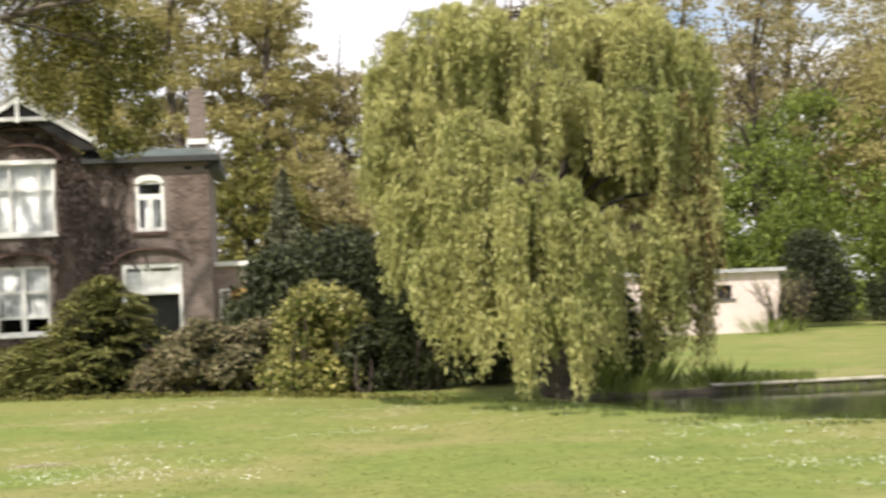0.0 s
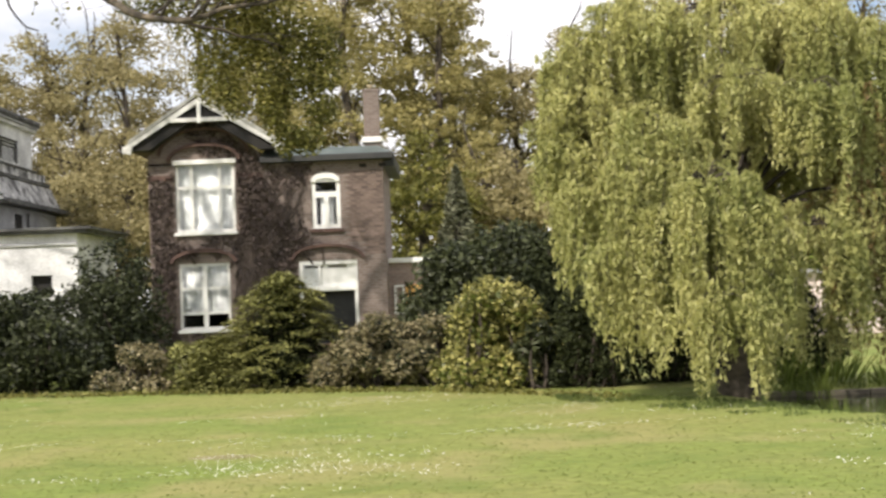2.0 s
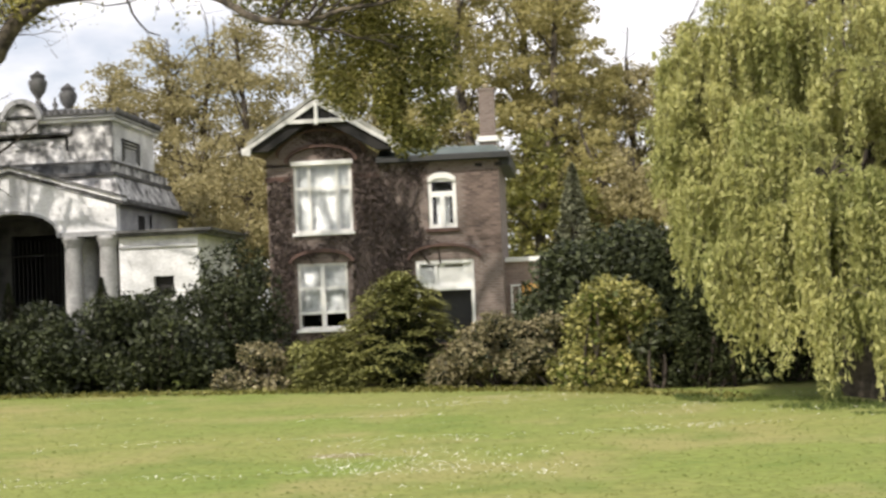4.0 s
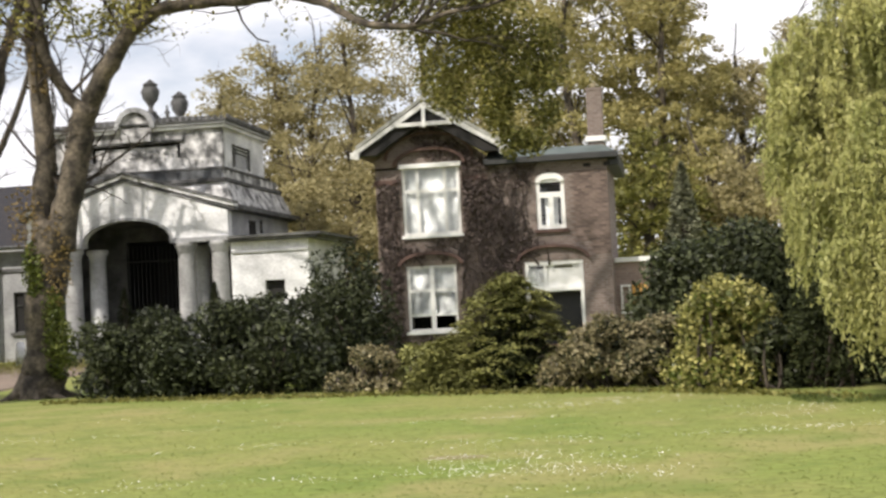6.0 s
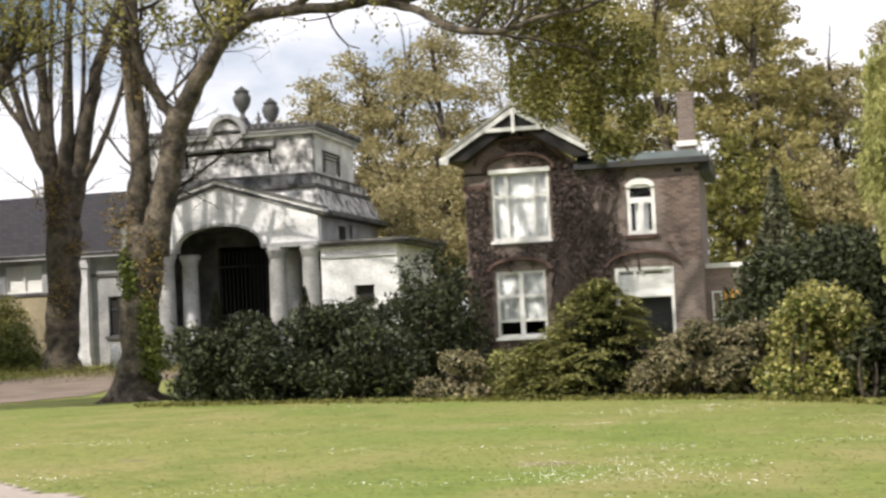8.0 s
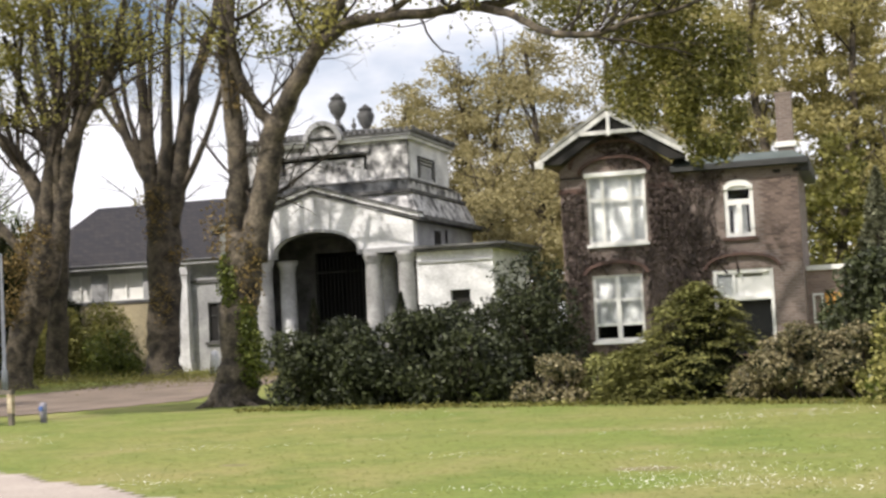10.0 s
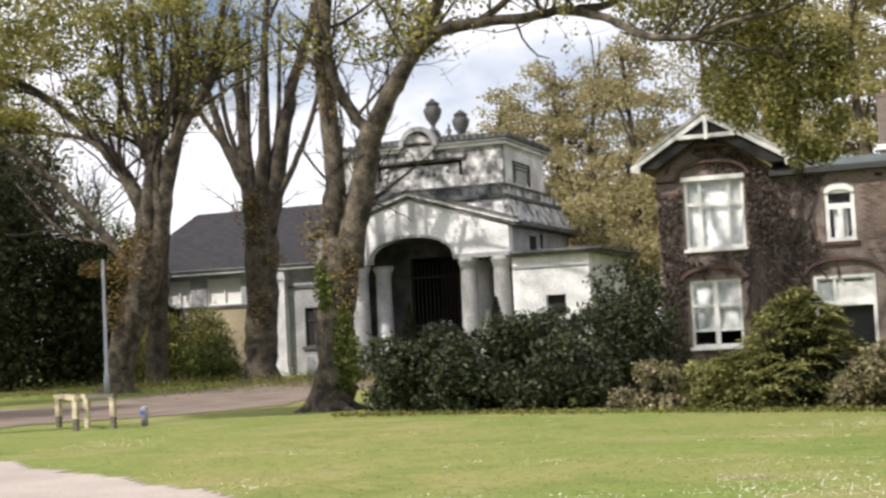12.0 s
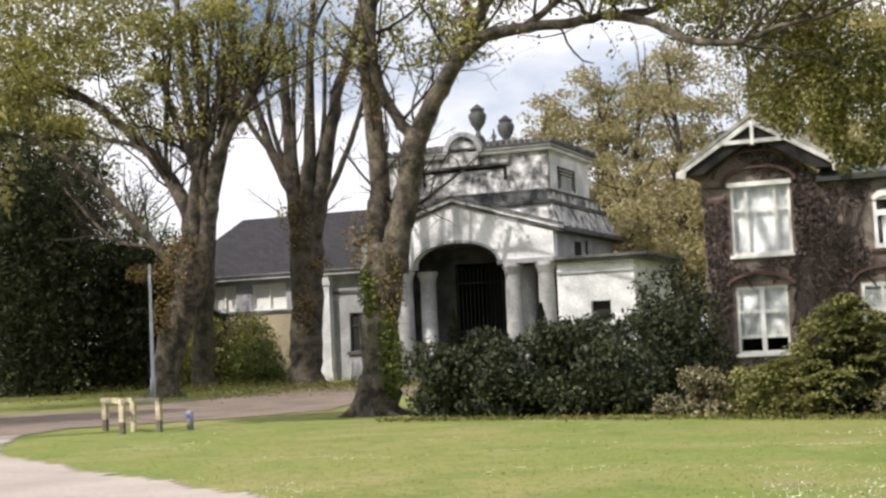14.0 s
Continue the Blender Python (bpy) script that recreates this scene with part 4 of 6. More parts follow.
for xa, xb in ((-39.95, -38.55), (-37.6, -35.6)):
    w_ = part("high_window", bars(xa, xb, 3.85, 5.2, LY + 0.08, [(xa + xb) / 2], [], 0.07), M_PAINT, lw)
    part("blind", boxes(((xa, LY + 0.20, 3.85), (xb, LY + 0.22, 5.2))), M_PAINT, w_)
w_ = part("window", bars(-32.05, -31.05, 1.50, 3.45, LY + 0.1, [-31.55], [2.8], 0.05), M_STONE_DARK, lw)
part("pane", boxes(((-32.0, LY + 0.16, 1.55), (-31.1, LY + 0.18, 3.4))), M_DARK, w_)
part("window_sill", boxes(((-32.2, LY - 0.12, 1.36), (-30.9, LY + 0.05, 1.50))), M_STONE_DARK, w_)

# low pale building beyond the pond
shed = thing("garden_building", (24, 56, -0.2), "low pale pink flat-roofed garden building beyond the pond", "outbuilding")
SY = 52.0
bm = pierced(bmesh.new(), 9.0, 18.3, -0.4, 2.0, SY, SY + 0.3, [(15.9, 16.5, 1.05, 1.55)])
box(bm, (18.0, SY + 0.3, -0.4), (18.3, SY + 5, 2.0))
part("wall", bm, M_PINK, shed)
part("roof", boxes(((8.8, SY - 0.25, 2.0), (18.5, SY + 5.2, 2.14))), M_STUCCO_GREY, shed)
part("window", boxes(((15.9, SY + 0.12, 1.05), (16.5, SY + 0.2, 1.55))), M_DARK, shed)
part("ledge", boxes(((15.8, SY - 0.06, 0.96), (16.6, SY + 0.02, 1.05))), M_STONE_DARK, shed)


# ---- weeping willow ----
def weeping_willow(cx, cy, rng):
    """Domed tiers, each a shaggy cap of withes that arch outward and hang."""
    t = thing("weeping_willow", (cx, cy, -0.1), "weeping willow in yellow-green spring leaf, trailing to the pond's edge", "willow tree")
    trunk = smooth_line([(cx + 0.1, cy, -0.4), (cx, cy, 0.8), (cx - 0.1, cy + 0.05, 1.9), (cx + 0.05, cy, 2.9)])
    tubes("trunk", [(trunk, np.linspace(0.34, 0.24, len(trunk)))], M_BARK_DARK, t, seg=12, rough=0.12)
    boughs, leaves, bare, strands = [], [], [], []
    # middle x, y, crown height, half widths, hem height, locks, leafiness
    tiers = (
        (4.4, 22.9, 6.15, 1.9, 1.5, 3.7, 56, 1.0), (2.95, 22.7, 6.00, 1.25, 1.2, 3.5, 46, 1.0), (5.8, 22.9, 6.00, 1.15, 1.2, 2.6, 46, 1.0), (2.05, 22.8, 5.35, 0.75, 0.9, 3.2, 26, 1.0), (6.6, 22.9, 5.45, 0.6, 0.9, 1.6, 26, 0.8),
        (2.05, 22.4, 4.65, 0.85, 0.9, 2.6, 32, 1.0), (1.75, 22.2, 3.90, 0.60, 0.7, 2.35, 20, 1.0), (3.0, 21.5, 4.15, 0.8, 0.7, 2.2, 34, 1.0),
        (5.55, 22.0, 4.75, 0.9, 0.8, 2.7, 28, 1.0), (6.45, 22.8, 4.60, 0.65, 0.9, 0.7, 30, 0.75), (4.3, 21.6, 4.80, 0.8, 0.6, 3.3, 24, 1.0), (5.1, 23.4, 4.2, 1.0, 0.5, 1.8, 26, 1.0), (3.9, 22.6, 4.4, 0.9, 0.6, 2.4, 22, 1.0),
        (3.7, 20.8, 3.25, 1.10, 0.8, 0.02, 52, 1.0), (2.7, 21.3, 3.45, 0.75, 0.6, 1.0, 30, 1.0), (3.3, 21.1, 3.85, 0.7, 0.5, 1.9, 24, 1.0), (2.0, 21.6, 3.1, 0.5, 0.5, 1.5, 16, 1.0), (6.55, 22.6, 2.7, 0.55, 0.6, 0.12, 24, 0.7), (2.35, 21.0, 2.20, 0.52, 0.5, 0.50, 20, 1.0), (2.9, 21.0, 2.75, 0.6, 0.5, 0.6, 22, 1.0), (4.5, 20.9, 2.4, 0.6, 0.6, 0.1, 18, 1.0),
        (5.35, 21.7, 2.60, 0.8, 0.7, 0.25, 24, 0.8), (6.2, 22.3, 3.2, 0.7, 0.7, 0.2, 30, 0.7), (6.65, 22.9, 3.9, 0.35, 0.6, 0.45, 14, 0.12),
        (4.4, 24.4, 5.3, 2.3, 0.9, 0.9, 50, 0.9), (3.6, 20.1, 1.5, 0.9, 0.3, 0.0, 14, 1.0))
    for mx0, my0, top, wx, wy, hem, count, leafy in tiers:
        hub = np.array([mx0, my0, top - 0.12])
        base = trunk[-1 - rng.integers(4)]
        ln = smooth_line([base, base * 0.45 + hub * 0.55 + [0, 0, 0.3], hub], 5)
        boughs.append((ln, np.linspace(0.05, 0.014, len(ln))))
        fall = 0.42 * min(wx, 1.1)
        ropes = [(rng.random() * 2 * math.pi, math.sqrt(rng.random()), hem + abs(rng.normal()) * 0.16 * (top - hem)) for _ in range(max(5, int(wx * wy * 13)))]
        for k in range(int(count * 1.25)):
            a, q = rng.random() * 2 * math.pi, math.sqrt(rng.random())
            rope = rng.random() < 0.55
            if rope:
                a, q, foot_z = ropes[rng.integers(len(ropes))]
            way = np.array([math.cos(a) * wx, math.sin(a) * wy])
            head = np.array([mx0, my0]) + way * q * 0.82
            z0 = top - fall * q ** 2 + rng.normal() * 0.14
            low = foot_z + rng.normal() * 0.06 if rope else z0 - (z0 - hem) * rng.uniform(0.2, 0.62)
            low = min(low, z0 - 0.3)
            if k % 3 == 0:
                tw = smooth_line([hub, (hub + [*head, z0]) / 2 + [0, 0, 0.16], [*head, z0]], 3)
                boughs.append((tw, np.linspace(0.014, 0.005, len(tw))))
            arch = 0.10 + 0.16 * rng.random()
            for _ in range(rng.integers(7, 12)):
                m = max(6, int((z0 - low) / 0.046))
                f = np.linspace(0, 1, m)
                ang = a + rng.normal() * 0.5
                out = np.array([math.cos(ang) * wx, math.sin(ang) * wy]) * arch * (0.6 + 0.6 * rng.random())
                end = low + abs(rng.normal()) * 0.30 * (z0 - low)
                side = rng.normal(size=2) * (0.055 if rope else 0.09)
                drop = f ** 1.35
                sway = np.cumsum(rng.normal(size=(m, 2)) * 0.009, axis=0)
                p = np.empty((m, 3))
                p[:, :2] = head + side * (1 - 0.35 * f[:, None]) + out * (1 - np.exp(-4 * f))[:, None] + sway
                p[:, 2] = z0 + 0.05 * np.sin(np.minimum(f * 6, 3.14)) + (end - z0) * drop
                keep = p[rng.random(m) < 0.92 * leafy]
                (bare if leafy < 0.3 or (mx0 > 5.9 and top < 5 and rng.random() < 0.4) else leaves).append(keep)
                if rng.random() < (0.22 if leafy > 0.3 else 0.9):
                    q_ = p[::max(1, m // 6)]
                    strands.append((q_, np.full(len(q_), 0.004)))
    def spray(lines):
        p = np.repeat(np.concatenate(lines), 2, 0)
        p = p[rng.random(len(p)) < 0.60]
        p = p + rng.normal(size=p.shape) * [0.020, 0.020, 0.022]
        return leaf_cards(p, 0.108, 0.029, rng, axis=np.array([0, 0, -0.55]), droop=0.1)
    tagged(tubes("boughwork", boughs, M_BARK_DARK, t, seg=6), kind="stuff")
    tubes("withe_curtain", strands, M_TWIG, t, "thin hanging yellow-brown withes", seg=3)
    quads("foliage", spray(leaves), M_WILLOW, t)
    quads("brown_foliage", spray(bare), M_RUST, t, "brown bare withes with few leaves")
    return t


weeping_willow(4.3, 22.6, np.random.default_rng(21))

# ---- the park trees by the gate ----
rng = np.random.default_rng(31)


def park_tree(label, base, stems, mat, twig_n, twig_len, leaf_n, leaf_mat, leaf_len, seed, extra=None, up=0.6, bare=0.0):
    """Old tree: stems is a list of (points, first radius, last radius); twigs and sparse leaves follow."""
    rng = np.random.default_rng(seed)
    t = thing("park_tree", base, label, "tree", "park trees by the gate")
    made = []
    for k, (pts, ra, rb) in enumerate(stems):
        ln = smooth_line(pts, 5)
        f = np.linspace(0, 1, len(ln))
        rad = ra + (rb - ra) * f
        if k == 0:
            rad = rad + 0.32 * ra * np.exp(-(ln[:, 2]) / 0.35)
        ln = ln + rng.normal(size=ln.shape) * 0.02 * ra / 0.3
        tubes("trunk" if k == 0 else "limb", [(ln, rad)], mat, t, seg=14 if ra > 0.15 else 8, rough=0.16, seed=seed + k)
        if k > 0:
            made.append((ln, rad))
        else:
            foot = ln[0]
            for q in range(8):
                a = q * math.pi / 4 + rng.normal() * 0.2
                far = ra * (2.1 + 0.9 * rng.random())
                rt = smooth_line([(foot[0] + ra * 0.55 * math.cos(a), foot[1] + ra * 0.55 * math.sin(a), 0.75 * ra + 0.2), (foot[0] + ra * 1.25 * math.cos(a), foot[1] + ra * 1.25 * math.sin(a), 0.12), (foot[0] + far * math.cos(a + 0.2), foot[1] + far * math.sin(a + 0.2), -0.10)], 4)
                tubes("root", [(rt, np.linspace(0.42 * ra, 0.12 * ra, len(rt)))], mat, t, seg=8, rough=0.2, seed=seed + q)
    one = shoots(made, twig_n, twig_len, rng, up=up)
    two = shoots(one, twig_n * 4, twig_len * 0.5, rng, up=up * 0.4, start=0.2)
    three = shoots(two, twig_n * 9, twig_len * 0.22, rng, up=0.1, start=0.2)
    tagged(tubes("branchwork", one + two, M_TWIG, t, seg=4), kind="stuff")
    tagged(tubes("twigwork", [(a, np.maximum(b, 0.006)) for a, b in three], M_TWIG, t, seg=3), kind="stuff")
    p = ends(two + three, leaf_n, rng, leaf_len * 0.9)
    p = p[p[:, 2] > bare]
    quads("leaves", leaf_cards(p, leaf_len, leaf_len * 0.62, rng), leaf_mat, t)
    if extra:
        for nm, mt, clumps, n, ln, lab in extra:
            tagged(quads(nm, leaf_cards(in_clumps(clumps, n, rng, 0.1), ln, ln * 0.7, rng), mt, t, lab), lab, kind="stuff")
    return t


B1 = 31.9
park_tree("old double-stemmed park tree with ivied trunk and a long limb", (-14.85, B1, 0), [
    ([(-14.9, B1, -0.1), (-14.82, B1, 0.5), (-14.72, B1, 1.4), (-14.62, B1, 2.8), (-14.40, B1, 4.1)], 0.46, 0.47),
    ([(-14.62, B1, 3.2), (-14.62, B1, 4.6), (-14.55, B1, 5.9), (-14.70, B1, 7.7), (-14.72, B1, 9.9), (-14.9, B1 + 0.2, 12.5)], 0.30, 0.17),
    ([(-14.25, B1 - 0.05, 3.4), (-14.05, B1 - 0.05, 4.4), (-13.72, B1, 5.8), (-13.52, B1, 6.75)], 0.33, 0.29),
    ([(-13.55, B1, 6.5), (-13.0, B1 - 0.1, 7.4), (-12.5, B1 - 0.2, 8.05), (-12.05, B1 - 0.2, 8.62), (-11.8, B1 - 0.3, 9.1), (-11.4, B1 - 0.3, 9.8), (-10.6, B1 - 0.2, 12), (-9.2, B1, 14.5), (-7.4, B1, 16)], 0.25, 0.06),
    ([(-13.60, B1, 6.6), (-14.05, B1 - 0.1, 7.25), (-14.45, B1 - 0.3, 8.4), (-14.3, B1 - 0.4, 10.5)], 0.16, 0.10),
    ([(-12.2, B1 - 0.2, 8.42), (-11.5, B1 - 0.3, 8.80), (-10.5, B1 - 0.3, 8.86), (-9.3, B1 - 0.4, 8.82), (-8.6, B1 - 0.5, 8.86), (-7.5, B1 - 0.6, 8.80), (-6.4, B1 - 0.7, 9.2)], 0.17, 0.06),
    ([(-10.7, B1 - 0.3, 8.84), (-9.7, B1 - 0.4, 9.35), (-8.4, B1 - 0.4, 10.3)], 0.10, 0.05),
    ([(-8.6, B1 - 0.5, 8.86), (-7.4, B1 - 1.4, 8.40), (-6.4, B1 - 2.2, 7.74), (-5.7, B1 - 2.4, 7.54), (-5.1, B1 - 2.4, 7.54), (-4.5, B1 - 2.4, 7.72), (-3.6, B1 - 2.4, 7.84), (-2.7, B1 - 2.4, 8.1)], 0.10, 0.035),
    # two unseen high limbs, added to cast branch shadows on the lodge
    ([(-14.9, B1 + 0.2, 12.3), (-14.2, B1, 15.0), (-12.8, B1, 17.6)], 0.16, 0.05),
    ([(-14.3, B1 - 0.4, 10.3), (-13.2, B1 - 0.4, 13.2), (-11.6, B1 - 0.2, 16.4)], 0.11, 0.04),
    ([(-13.95, B1, 7.0), (-13.3, B1 + 0.2, 7.7), (-12.95, B1 + 0.3, 8.1), (-12.5, B1 + 0.3, 8.25)], 0.045, 0.02),
], M_BARK, 110, 2.3, 9500, M_LIME, 0.12, 41, [
    ("ivy", M_IVY, [(-14.25, B1 - 0.30, 1.1, 0.45, 0.35, 0.75), (-14.35, B1 - 0.35, 2.0, 0.30, 0.25, 0.6), (-14.75, B1 - 0.45, 3.0, 0.30, 0.12, 0.7)], 2600, 0.09, "green ivy on the lower trunk"),
    ("upper_crown", M_SPRING, [(-15.5, B1, 12.6, 1.6, 1.4, 1.2), (-13.4, B1 - 0.4, 13.6, 1.8, 1.5, 1.3), (-11.2, B1 - 0.4, 12.8, 1.7, 1.5, 1.2), (-9.0, B1 - 0.8, 11.6, 1.5, 1.3, 0.9), (-12.0, B1, 15, 1.6, 1.4, 1.0), (-16.5, B1, 11.0, 1.0, 1.0, 0.7), (-10.4, B1, 15.2, 1.5, 1.3, 1.0), (-8.4, B1, 14.6, 1.3, 1.2, 0.9), (-6.6, B1, 15.6, 1.3, 1.2, 0.9)], 4200, 0.14, "loose spring foliage at the crown"),
    ("hanging_spray", M_SPRAY, [(-3.7, B1 - 1.5, 5.75, 0.35, 0.35, 0.40), (-3.38, B1 - 1.5, 5.05, 0.36, 0.3, 0.38), (-2.95, B1 - 1.5, 5.02, 0.36, 0.3, 0.36), (-2.65, B1 - 1.5, 5.7, 0.42, 0.3, 0.42), (-3.4, B1 - 1.5, 6.2, 0.6, 0.4, 0.5), (-2.7, B1 - 1.5, 6.5, 0.6, 0.4, 0.55), (-2.9, B1 - 1.5, 7.1, 0.8, 0.4, 0.6), (-3.8, B1 - 1.5, 7.3, 0.7, 0.4, 0.6)], 6500, 0.095, "olive foliage drooping before the lodge roof"),
    ("sprouting_growth", M_RUST, [(-14.95, B1 - 0.4, 4.2, 0.5, 0.25, 0.9), (-14.2, B1 - 0.4, 3.2, 0.4, 0.25, 1.2), (-14.85, B1 - 0.3, 8.4, 0.5, 0.3, 0.7), (-14.4, B1 - 0.3, 7.4, 0.35, 0.3, 0.4)], 1100, 0.08, "yellowish shoots sprouting from the trunk"),
    ("hanging_foliage", M_SPRAY, [(-4.2, B1 - 1.5, 7.7, 0.7, 0.5, 0.8), (-3.9, B1 - 1.5, 6.9, 0.65, 0.5, 0.8), (-3.7, B1 - 1.5, 6.1, 0.5, 0.4, 0.65), (-3.6, B1 - 1.5, 5.5, 0.32, 0.3, 0.45), (-6.2, B1 - 1.5, 8.5, 1.0, 0.8, 0.9), (-5.2, B1 - 1.5, 8.3, 1.1, 0.8, 1.2), (-4.6, B1 - 1.5, 7.3, 0.8, 0.6, 1.1), (-4.9, B1 - 1.5, 6.5, 0.55, 0.5, 0.75), (-4.5, B1 - 1.5, 6.0, 0.4, 0.4, 0.5), (-3.6, B1 - 1.6, 8.4, 0.9, 0.7, 0.9), (-7.6, B1 - 1.3, 9.3, 1.0, 0.8, 0.5), (-9.2, B1 - 1.0, 9.6, 1.0, 0.8, 0.4), (-2.6, B1 - 1.5, 9.0, 1.0, 0.7, 0.6)], 15000, 0.085, "olive foliage hanging in front of the lodge"),
    # same clumps again in a brighter leaf colour, as the sunlit share
    ("lit_foliage", M_LIME, [(-4.2, B1 - 1.5, 7.7, 0.7, 0.5, 0.8), (-3.9, B1 - 1.5, 6.9, 0.65, 0.5, 0.8), (-3.7, B1 - 1.5, 6.1, 0.5, 0.4, 0.65), (-3.6, B1 - 1.5, 5.5, 0.32, 0.3, 0.45), (-6.2, B1 - 1.5, 8.5, 1.0, 0.8, 0.9), (-5.2, B1 - 1.5, 8.3, 1.1, 0.8, 1.2), (-4.6, B1 - 1.5, 7.3, 0.8, 0.6, 1.1), (-4.9, B1 - 1.5, 6.5, 0.55, 0.5, 0.75), (-4.5, B1 - 1.5, 6.0, 0.4, 0.4, 0.5), (-3.6, B1 - 1.6, 8.4, 0.9, 0.7, 0.9), (-7.6, B1 - 1.3, 9.3, 1.0, 0.8, 0.5), (-9.2, B1 - 1.0, 9.6, 1.0, 0.8, 0.4), (-2.6, B1 - 1.5, 9.0, 1.0, 0.7, 0.6)], 6000, 0.085, "brighter yellow-green leaves for the sunlit part of the hanging foliage"),
], bare=8.3)
B2 = 56.4
park_tree("tall dark park tree with many upright stems", (-29.5, B2, 0), [
    ([(-29.6, B2, -0.1), (-29.55, B2, 1.5), (-29.4, B2, 4.0), (-29.3, B2, 7.2)], 0.68, 0.74),
    ([(-29.6, B2, 6.4), (-29.9, B2, 9.5), (-30.05, B2, 13), (-30.2, B2, 16.5)], 0.44, 0.13),
    ([(-29.0, B2, 6.6), (-28.3, B2, 9.5), (-27.6, B2, 12.6), (-26.5, B2, 15.5), (-25.8, B2, 18)], 0.42, 0.11),
    ([(-29.3, B2 - 0.2, 7.0), (-28.9, B2 - 0.3, 10), (-28.7, B2 - 0.3, 13.5), (-28.5, B2, 18)], 0.38, 0.10),
    ([(-29.8, B2, 8.2), (-30.9, B2, 10.6), (-31.5, B2, 12.4), (-32.4, B2, 15.5)], 0.26, 0.12),
    ([(-28.7, B2, 7.6), (-27.6, B2, 9.4), (-26.6, B2, 11.5), (-25.9, B2, 14)], 0.17, 0.08),
    # unseen thin limb, added to throw shadow lines on the gate
    ([(-28.75, B2 - 0.3, 12.4), (-27.4, B2 - 2, 15.6), (-23.8, B2 - 4.5, 17.3), (-19.8, B2 - 6, 18.0)], 0.10, 0.03),
    ([(-29.5, B2, 7.4), (-29.6, B2 - 0.3, 10.5), (-29.4, B2 - 0.3, 16)], 0.17, 0.09),
    ([(-29.1, B2, 8.4), (-28.2, B2 - 0.2, 11.2), (-27.9, B2 - 0.2, 16)], 0.14, 0.07),
    ([(-29.9, B2, 8.8), (-30.8, B2 - 0.2, 12), (-31.1, B2 - 0.2, 16)], 0.14, 0.07),
    ([(-29.9, B2, 9.4), (-31.8, B2 - 0.3, 11.8), (-33.2, B2 - 0.5, 15)], 0.15, 0.07),
], M_BARK_DARK, 34, 2.6, 1500, M_LIME, 0.18, 42, [
    # upper crown, mostly above the view, added to dapple the gate front
    ("upper_crown", M_SPRING, [(-31.5, B2, 18, 2.0, 1.6, 1.4), (-29, B2, 19.5, 2.4, 2, 1.5), (-26.2, B2, 18.0, 2.0, 1.8, 1.5), (-33.2, B2, 16.6, 1.5, 1.2, 1.1), (-24.6, B2, 16.6, 1.3, 1.2, 1.0), (-28, B2, 17, 1.4, 1.4, 1.0)], 420, 0.22, "loose spring foliage at the crown"),
    ("sprouting_growth", M_RUST, [(-28.5, B2 - 0.6, 5.3, 0.8, 0.2, 0.4), (-29.4, B2 - 0.75, 7.2, 0.8, 0.2, 1.4), (-29.2, B2 - 0.7, 3.4, 0.6, 0.2, 1.2)], 700, 0.12, "brownish shoots on the trunk"),
], up=1.0, bare=13.5)
park_tree("dark slender park tree standing behind the broad one", (-34.9, 56.5, 0), [
    ([(-34.9, 56.5, -0.1), (-34.8, 56.5, 2.0), (-34.6, 56.5, 5.0), (-34.4, 56.5, 8.0)], 0.50, 0.44),
    ([(-34.5, 56.5, 7.0), (-34.8, 56.5, 10.5), (-35.4, 56.5, 14.5), (-35.6, 56.5, 18)], 0.30, 0.14),
    ([(-34.4, 56.5, 7.4), (-33.5, 56.5, 10.5), (-33.0, 56.5, 14), (-32.6, 56.5, 18)], 0.28, 0.13),
], M_BARK_DARK, 14, 3.2, 900, M_LIME, 0.18, 44, up=0.9)
B3 = 49.7
